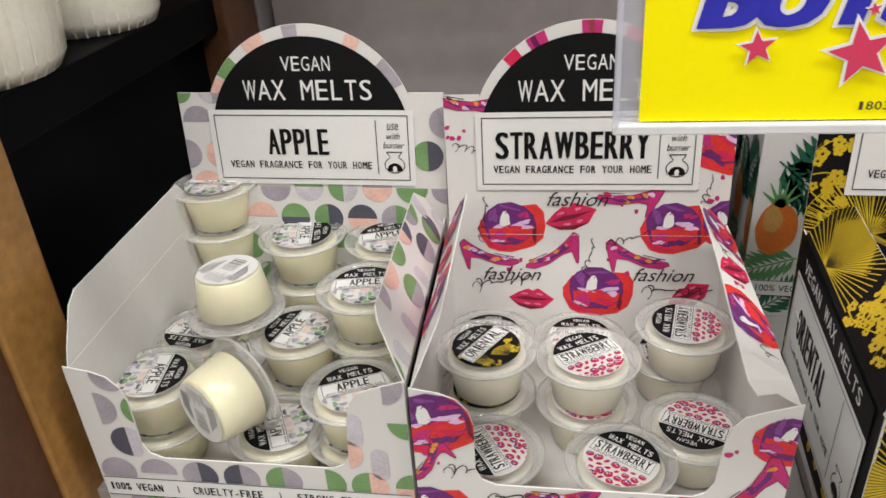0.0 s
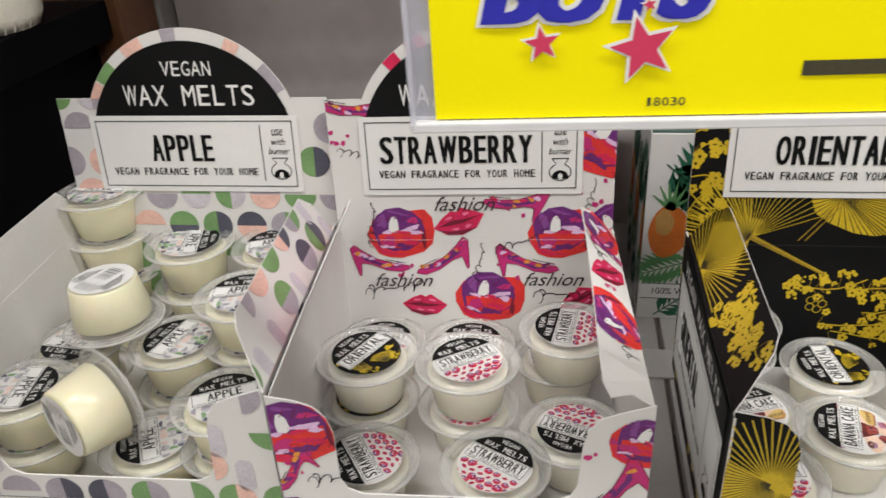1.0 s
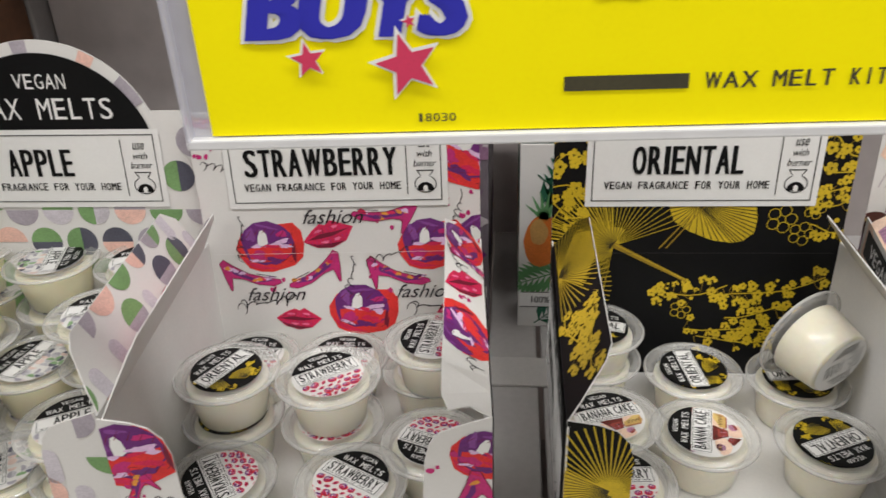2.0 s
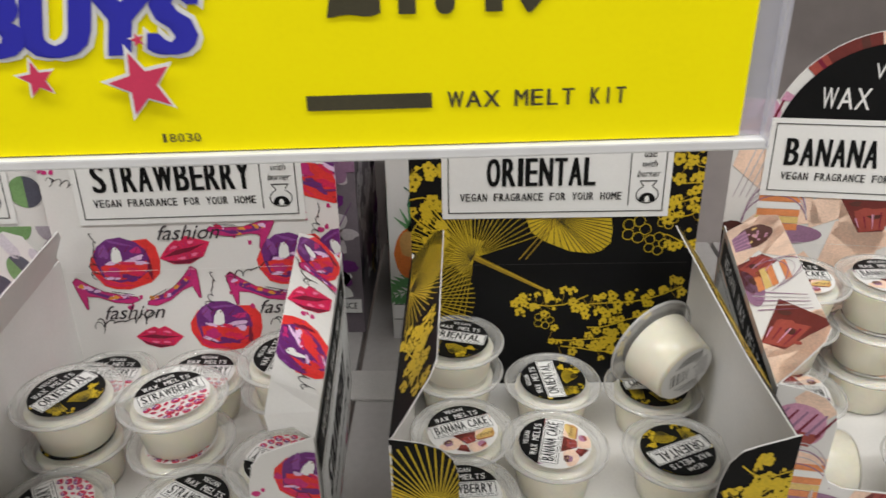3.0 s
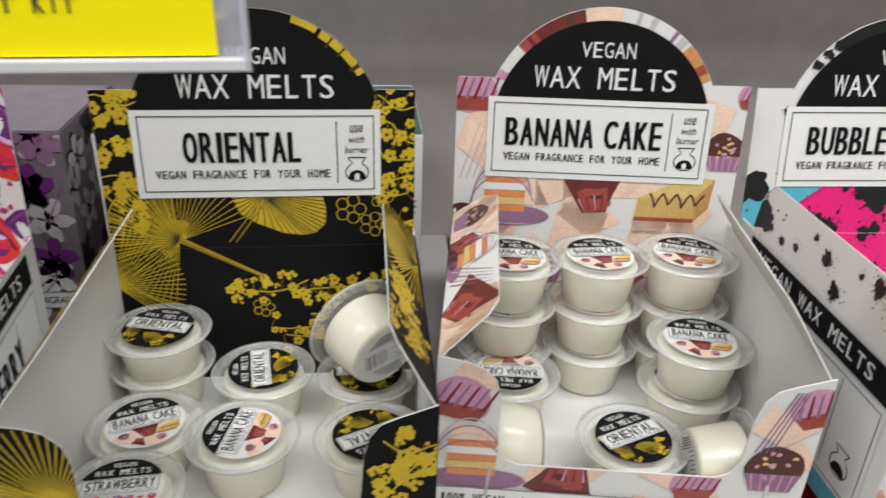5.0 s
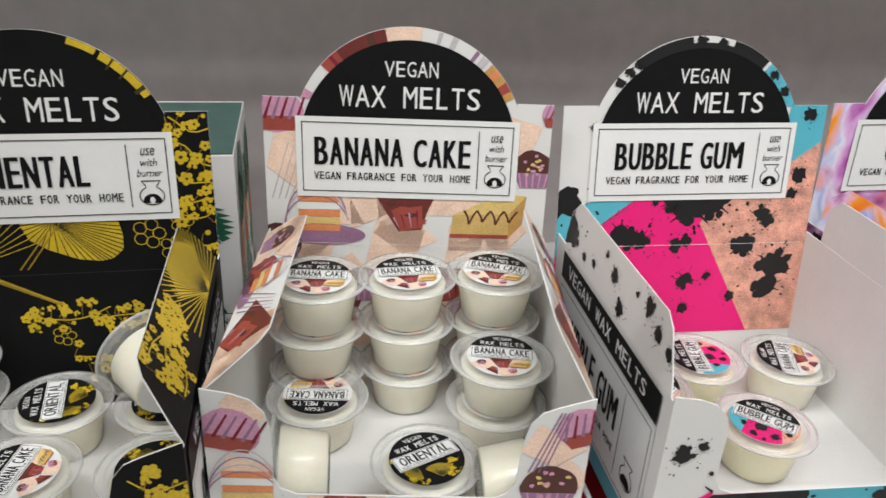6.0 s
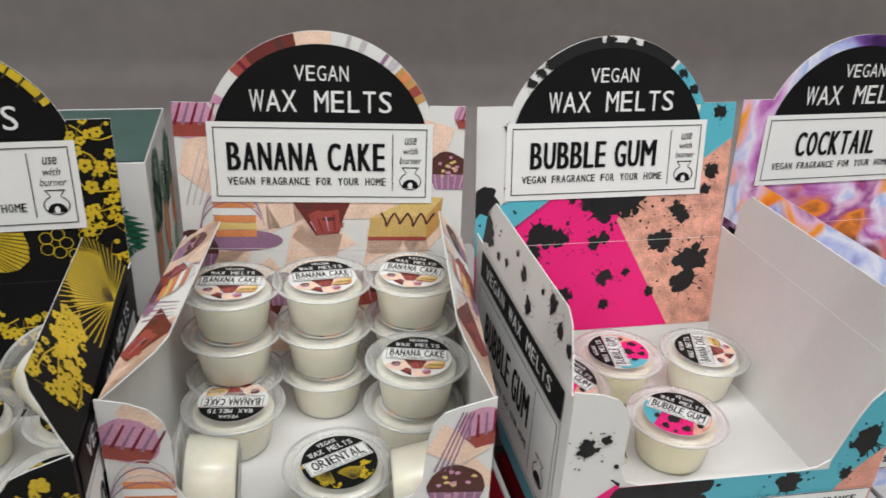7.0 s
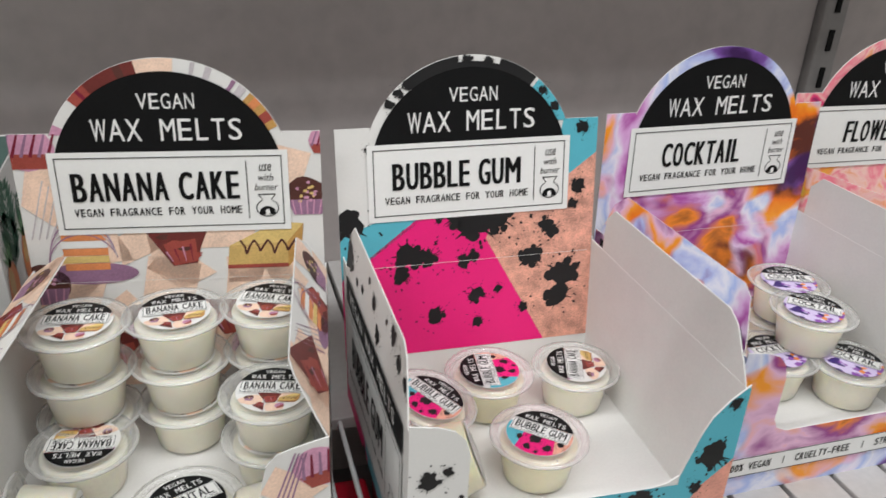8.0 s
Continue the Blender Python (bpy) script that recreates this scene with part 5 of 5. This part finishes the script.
# cocktail box
for fl, x, y, lv, tn in ((C, 1.1115, 0.6032, 0, 0), (C, 1.1094, 0.6021, 1, -20), (C, 1.0646, 0.5489, 0, 0), (C, 1.0959, 0.5526, 1, -45), (C, 1.1211, 0.5215, 0, -50), (C, 0.9876, 0.5129, 0, 30)):
    cup(fl, x, y, lv, tn)


def marbled(name, colours, scale, warp, bands, lo=0.28, hi=0.72, accent=None, patch=9.0, cut=0.55):
    """A poured-paint print: noise folded through itself into streaks of the given colours."""
    m = bpy.data.materials.new(name)
    m.use_nodes = True
    nt = m.node_tree
    p = nt.nodes["Principled BSDF"]
    p.inputs["Roughness"].default_value = 0.4
    co, n1, n2 = nt.nodes.new("ShaderNodeTexCoord"), nt.nodes.new("ShaderNodeTexNoise"), nt.nodes.new("ShaderNodeTexNoise")
    vm, add = nt.nodes.new("ShaderNodeVectorMath"), nt.nodes.new("ShaderNodeVectorMath")
    vm.operation, add.operation = "SCALE", "ADD"
    vm.inputs["Scale"].default_value = warp
    n1.inputs["Scale"].default_value, n2.inputs["Scale"].default_value = scale, scale * 0.8
    n1.inputs["Detail"].default_value, n2.inputs["Detail"].default_value = 2, 6
    n2.inputs["Distortion"].default_value = bands
    ramp = nt.nodes.new("ShaderNodeValToRGB")
    el = ramp.color_ramp.elements
    el[0].position, el[0].color = lo, (*lin(*colours[0]), 1)
    el[1].position, el[1].color = hi, (*lin(*colours[-1]), 1)
    for i, c in enumerate(colours[1:-1], 1):
        e = el.new(lo + (hi - lo) * i / (len(colours) - 1))
        e.color = (*lin(*c), 1)
    nt.links.new(co.outputs["Object"], n1.inputs["Vector"])
    nt.links.new(n1.outputs["Color"], vm.inputs[0])
    nt.links.new(co.outputs["Object"], add.inputs[0])
    nt.links.new(vm.outputs[0], add.inputs[1])
    nt.links.new(add.outputs[0], n2.inputs["Vector"])
    nt.links.new(n2.outputs["Fac"], ramp.inputs["Fac"])
    if accent:
        far, sel, mix, ramp2 = nt.nodes.new("ShaderNodeTexNoise"), nt.nodes.new("ShaderNodeMapRange"), nt.nodes.new("ShaderNodeMix"), nt.nodes.new("ShaderNodeValToRGB")
        far.inputs["Scale"].default_value, far.inputs["Detail"].default_value = patch, 3
        sel.inputs["From Min"].default_value, sel.inputs["From Max"].default_value = cut, cut + 0.04
        mix.data_type = "RGBA"
        el = ramp2.color_ramp.elements
        el[0].position, el[0].color = 0.36, (*lin(*accent[0]), 1)
        el[1].position, el[1].color = 0.64, (*lin(*accent[-1]), 1)
        for i, c in enumerate(accent[1:-1], 1):
            e = el.new(0.36 + 0.28 * i / (len(accent) - 1))
            e.color = (*lin(*c), 1)
        nt.links.new(add.outputs[0], far.inputs["Vector"])
        nt.links.new(far.outputs["Fac"], sel.inputs["Value"])
        nt.links.new(n2.outputs["Fac"], ramp2.inputs["Fac"])
        nt.links.new(sel.outputs["Result"], mix.inputs["Factor"])
        nt.links.new(ramp.outputs["Color"], mix.inputs["A"])
        nt.links.new(ramp2.outputs["Color"], mix.inputs["B"])
        nt.links.new(mix.outputs["Result"], p.inputs["Base Color"])
    else:
        nt.links.new(ramp.outputs["Color"], p.inputs["Base Color"])
    return m


MARBLE = marbled("marbled_print", [(60, 24, 84), (126, 84, 168), (186, 196, 240), (236, 236, 250), (172, 190, 240), (238, 230, 246), (222, 170, 222), (176, 76, 166), (232, 206, 236), (120, 50, 120)], 9, 0.07, 0.6, 0.34, 0.66,
                 accent=[(90, 40, 30), (240, 120, 20), (250, 160, 40), (236, 190, 220), (150, 60, 140), (244, 140, 40), (120, 60, 30)], patch=10.0, cut=0.51)
FLORAL = marbled("floral_print", [(150, 30, 90), (236, 60, 120), (248, 196, 190), (244, 130, 150), (250, 206, 198), (246, 150, 60), (238, 200, 70), (240, 90, 130), (120, 40, 90)], 26, 0.03, 0.9)

# ---- the boxes along the shelf ----
display_box("APPLE", -0.1612, 0.6071, 3.00, 0, 30, "white display box with green, grey and pink half-circles, full of cups", art_apple, title_width=0.052, skew=0.0037, tilt=4.7, roll=0.65)
display_box("STRAWBERRY", 0.0602, 0.6132, 3.13, 25, 42, "white card display box printed with red bags, lips and shoes", art_strawberry, title_width=0.117, flap_cut={-1: 0.030, 1: 0.010}, bend={1: 34}, bare=0.034, skew=0.0025, tilt=3.8, roll=-0.23)
display_box("ORIENTAL", 0.3310, 0.6205, 1.13, 38, 36, "black card display box printed with gold fans and blossom", art_oriental, title_width=0.081, back_card=BLACK, skew=-0.0046, tilt=3.2, roll=-0.15)
display_box("BANANA CAKE", 0.5799, 0.6473, -8.59, 55, 32, "white display box printed with cakes and chocolates, stacked with cups", art_banana, title_width=0.1195, skew=-0.0002, tilt=4.2, roll=-0.53)
display_box("BUBBLE GUM", 0.8111, 0.6246, -3.06, 6, 0, "nearly empty pink, turquoise and copper display box with black ink splashes", art_gum, title_width=0.108, soft_right=True, skew=0.0087, tilt=7.9, roll=-1.03)
display_box("COCKTAIL", 1.0411, 0.6493, -0.30, 22, 0, "display box with a purple, orange and white marbled print", None, title_width=0.081, back_card=MARBLE, skew=0.0060, tilt=2.3, roll=-0.61)
display_box("FLOWER", 1.2545, 0.6823, -1.63, 10, 0, "display box with a pink and orange flower print", None, title_width=0.066, back_card=FLORAL, skew=0.0550, tilt=1.0, roll=0.14)

# ---- cartons in the row behind ----
LEAF, LEAF2, FRUIT = ink("leaf_green", 38, 98, 74), ink("light_leaf", 96, 150, 96), ink("fruit_orange", 214, 116, 44)


def carton(x0, x1, y0, depth, height, label, ground, art, top):
    w = x1 - x0
    ob = thing("carton", pose(x0, y0, SHELF_Z), label, "carton", group="cartons behind the display boxes")
    part("body", box_bm(0, 0, 0, w, depth, height, 0.0008), ground, ob)
    part("top_flap", box_bm(0.001, 0.001, height + 0.0004, w - 0.001, depth * 0.94, height + 0.0014), top, ob, "folded top flap")
    face = axes((0, 0, 0), (1, 0, 0), (0, 0, 1))
    lay(ob, face, art(w, height), [rect(0, 0, w, height)])
    side = axes((w, 0, 0), (0, 1, 0), (0, 0, 1))
    lay(ob, side, art(depth, height), [rect(0, 0, depth, height)])
    side = axes((0, depth, 0), (0, -1, 0), (0, 0, 1))
    lay(ob, side, art(depth, height), [rect(0, 0, depth, height)])
    part("front_strip", polys_bm([rect(0.002, 0.022, w - 0.002, 0.038)], 0.0012), PAPER, ob, "pale printed strip", m=face)
    part("strip_edge", polys_bm([rect(0.002, 0.022, w - 0.002, 0.0227), rect(0.002, 0.0373, w - 0.002, 0.038)], 0.0015), BLACK, ob, m=face)
    write("100% VEGAN", 0.012, 0.0270, 0.058, 0.0335, face, ob, BLACK, 0.0016)
    write("CRUELTY-FREE", w * 0.42, 0.0270, w * 0.42 + 0.052, 0.0335, face, ob, BLACK, 0.0016)
    write("FRAGRANCE", w - 0.045, 0.0270, w - 0.006, 0.0335, face, ob, BLACK, 0.0016)
    return ob


def leaf(u, v, r, turn, inks, n=9):
    out = [(line((u, v), (u + r * math.cos(math.radians(turn)), v + r * math.sin(math.radians(turn))), 0.0012), inks, 2)]
    for k in range(1, n):
        d = r * k / n
        cu, cv = u + d * math.cos(math.radians(turn)), v + d * math.sin(math.radians(turn))
        ln = r * 0.5 * math.sin(math.pi * (0.2 + 0.75 * k / n))
        for s in (-1, 1):
            a = turn + s * 48
            tip = (cu + ln * math.cos(math.radians(a)), cv + ln * math.sin(math.radians(a)))
            nx, ny = -math.sin(math.radians(a)) * r * 0.055, math.cos(math.radians(a)) * r * 0.055
            mid = ((cu + tip[0]) / 2, (cv + tip[1]) / 2)
            out.append(([(cu, cv), (mid[0] + nx, mid[1] + ny), tip, (mid[0] - nx, mid[1] - ny)], inks, 2))
    return out


def tropical(w, h):
    rnd = random.Random(17)
    out = []
    for u in (0.015, 0.075, 0.14, 0.20):
        out += leaf(u + 0.02, h * 0.55, 0.075, 75 + rnd.uniform(-40, 40), LEAF) + leaf(u, h * 0.85, 0.06, -60 + rnd.uniform(-30, 30), LEAF) + leaf(u + 0.03, h * 0.35, 0.05, 200, LEAF2) + leaf(u, 0.004, 0.05, 40, LEAF)
        out += [(blob(rnd, u + 0.006, h * 0.50, 0.017, 0.025, 0.06), FRUIT, 3), (blob(rnd, u + 0.002, h * 0.55, 0.008, 0.012, 0.1), CARAMEL, 4)]
        for k in range(6):
            out.append((line((u + 0.006, h * 0.62), (u + 0.006 + 0.018 * math.cos(0.5 + 0.42 * k), h * 0.62 + 0.026 * math.sin(0.5 + 0.42 * k)), 0.005, 0.0006), LEAF2, 3))
    return out


def orchids(w, h):
    rnd = random.Random(23)
    out = []
    for k in range(26):
        u, v = rnd.uniform(0, w), rnd.uniform(0.03, h)
        c = rnd.choice((PUR, MAUVE, CREAM, JET, JET, PAPER, GREYV))
        for q in range(5):
            a = q * 1.257 + k
            out.append((blob(rnd, u + 0.010 * math.cos(a), v + 0.010 * math.sin(a), 0.010, 0.006, 0.2, 12, math.degrees(a)), c, 1 + k % 3))
        out.append((line((u, v), (u + rnd.uniform(-0.03, 0.03), v + 0.03), 0.0012, 0.0004), PUR, 4))
    return out


carton(0.198, 0.449, 0.690, 0.150, 0.178, "white carton with green palm leaves and orange fruit print", CARD, tropical, ink("deep_teal", 74, 100, 94))
# the orchid carton's ground is darkened to stand in for back-row shade
carton(-0.040, 0.1715, 0.700, 0.140, 0.176, "white and black carton printed with purple orchids", ink("shaded_mauve", 120, 110, 118), orchids, ink("grey_lilac", 150, 140, 150))

# ---- yellow price sign in a clear holder ----
sign = thing("price_sign", pose(0.0742, 0.3514, 1.2980, 0, -0.72, 1.90), "bright yellow price sign in a hanging clear plastic holder", "price sign")
YELLOW = mat("ink_yellow", lin(255, 240, 0), rough=0.5, vary=0.02, spec=0.12)
BLUE = ink("blue", 44, 44, 176, vary=0.04)
STAR = ink("star_red", 212, 58, 96, vary=0.05)
DARK_TXT = ink("dark_grey_text", 66, 62, 44)
face = axes((0, 0, 0), (1, 0, 0), (0, 0, 1))
part("card", slab(rect(0.0075, 0, 0.2835, 0.200), 0.0006), [YELLOW, YELLOW], sign, "bright yellow card", m=face)
part("holder_sheet", slab(rect(-0.0020, -0.006, 0.2935, 0.214), 0.0008), [HOLDER, HOLDER], sign, "clear plastic sleeve", m=face @ Matrix.Translation((0, 0, -0.0018)))
part("holder_channel", box_bm(-0.0020, -0.0028, -0.0046, 0.2935, 0.0024, -0.0006, 0.0008), clear_plastic("holder_edge", (0.86, 0.86, 0.88), 0.75, 0.2), sign, "folded clear bottom edge")
for edge_u in (-0.0018, 0.2915):
    part("holder_edge", box_bm(edge_u, -0.0028, -0.004, edge_u + 0.0020, 0.0022, 0.214, 0.0006), HOLDER, sign, "clear folded side edge")


def star(u, v, r, turn):
    return [(u + (r if k % 2 == 0 else r * 0.42) * math.cos(math.radians(90 + turn + 36 * k)), v + (r if k % 2 == 0 else r * 0.42) * math.sin(math.radians(90 + turn + 36 * k))) for k in range(10)]


for k, (du, dv) in enumerate(((-0.0026, -0.0006), (-0.0024, 0.0009), (0.0024, 0.0008), (0.0026, -0.0008))):
    write("BUYS", 0.0262 + du, 0.0335 + dv, 0.1035 + du, 0.0565 + dv, face, sign, PAPER, 0.0004 + 0.00005 * k, shear=0.22, bold=0.035)
for k, du in enumerate((-0.0016, -0.0008, 0.0, 0.0008, 0.0016)):
    write("BUYS", 0.0268 + du, 0.0340, 0.1030 + du, 0.0560, face, sign, BLUE, 0.0008 + 0.00005 * k, shear=0.22, bold=0.02)
for u, v, r, a in ((0.0465, 0.0272, 0.0062, 8), (0.0808, 0.0245, 0.0112, 14), (0.0822, 0.0392, 0.0024, 14)):
    part("star_edge", polys_bm([star(u - 0.0003, v + 0.0003, r * 1.22, a)], 0.0012), PAPER, sign, "white star edge", m=face)
    part("star", polys_bm([star(u, v, r, a)], 0.0014), STAR, sign, "red printed star", m=face)
for word, a, b in (("WAX", 0.1820, 0.2003), ("MELT", 0.2047, 0.2258), ("KIT", 0.2303, 0.2432)):
    letters(word, a, 0.0131, b, 0.0188, face, sign, DARK_TXT, 0.0004, weight=0.06)
for k in range(2):
    write("£1.49", 0.1440 + 0.0009 * k, 0.0440, 0.2190 + 0.0009 * k, 0.0770, face, sign, DARK_TXT, 0.0004 + 0.0001 * k, bold=0.02)
part("printed_bar", polys_bm([rect(0.1345, 0.0134, 0.1770, 0.0186)], 0.0004), DARK_TXT, sign, m=face)
letters("18030", 0.0828, 0.0037, 0.0970, 0.0068, face, sign, DARK_TXT, 0.0004, weight=0.03)

# bar that carries the sign, on arms from the shelf above
part("front_bar", box_bm(-0.30, 0.355, 1.503, 1.9, 0.361, 1.509, 0.001), METAL, upper)
for arm_x in (-0.29, 0.80, 1.88):
    part("arm", box_bm(arm_x - 0.004, 0.361, 1.500, arm_x + 0.004, BACK_Y, 1.512, 0.001), METAL, upper)

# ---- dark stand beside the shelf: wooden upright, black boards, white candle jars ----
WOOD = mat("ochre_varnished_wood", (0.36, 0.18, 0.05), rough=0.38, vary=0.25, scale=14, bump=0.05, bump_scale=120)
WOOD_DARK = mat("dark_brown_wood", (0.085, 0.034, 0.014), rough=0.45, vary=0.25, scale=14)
BLACKBOARD = mat("black_lacquer_board", (0.002, 0.002, 0.003), rough=0.5, vary=0.2, scale=10, spec=0.06)
stand = thing("display_stand", pose(0.014, 0, 0.010), "dark wooden display stand with black lacquered shelf boards", "display stand")
part("upright", box_bm(-0.412, 0.386, 0.0, -0.294, 0.441, 2.0, 0.003), [WOOD], stand, "varnished ochre wooden upright")
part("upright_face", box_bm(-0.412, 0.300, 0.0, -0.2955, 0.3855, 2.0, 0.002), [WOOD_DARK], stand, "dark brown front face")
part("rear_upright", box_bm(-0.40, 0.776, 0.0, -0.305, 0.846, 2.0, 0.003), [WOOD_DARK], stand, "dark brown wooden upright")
part("shelf_board", box_bm(-1.20, 0.442, 1.218, -0.315, 0.775, 1.253, 0.002), BLACKBOARD, stand, "thick black shelf board")
part("side_board", box_bm(-0.360, 0.442, 0.0, -0.335, 0.775, 1.2175, 0.001), BLACKBOARD, stand, "black side board")
part("back_board", box_bm(-1.20, 0.776, 0.0, -0.401, 0.79, 2.0, 0.001), BLACKBOARD, stand, "black back board")

JAR = mat("white_frosted_jar", (0.86, 0.82, 0.72), rough=0.22, vary=0.05, scale=30, coat=0.4)
for jx, jy, jr, jh in ((-0.378, 0.517, 0.072, 0.17), (-0.368, 0.660, 0.058, 0.16)):
    jar = thing("candle_jar", pose(jx + 0.015, jy, 1.2635), "white ribbed candle jar standing on the black board", "candle", group="candle jars")
    prof = [(0, 0), (jr * 0.88, 0), (jr * 0.96, 0.010), (jr, 0.035), (jr, jh * 0.85), (jr * 0.96, jh), (jr * 0.90, jh), (jr * 0.88, jh * 0.9), (0, jh * 0.88)]
    part("glass", lathe(prof, 40), JAR, jar)
    ribs = bmesh.new()
    for k in range(40):
        a = 2 * math.pi * k / 40
        for (r0, z0), (r1, z1) in zip(prof[1:4], prof[2:5]):
            q = [Vector((r * 1.006 * math.cos(a + s), r * 1.006 * math.sin(a + s), z)) for r, z, s in ((r0, z0, -0.012), (r0, z0, 0.012), (r1, z1, 0.012), (r1, z1, -0.012))]
            ribs.faces.new([ribs.verts.new(p) for p in q])
    part("ribs", ribs, JAR, jar, "pale pressed ribs")
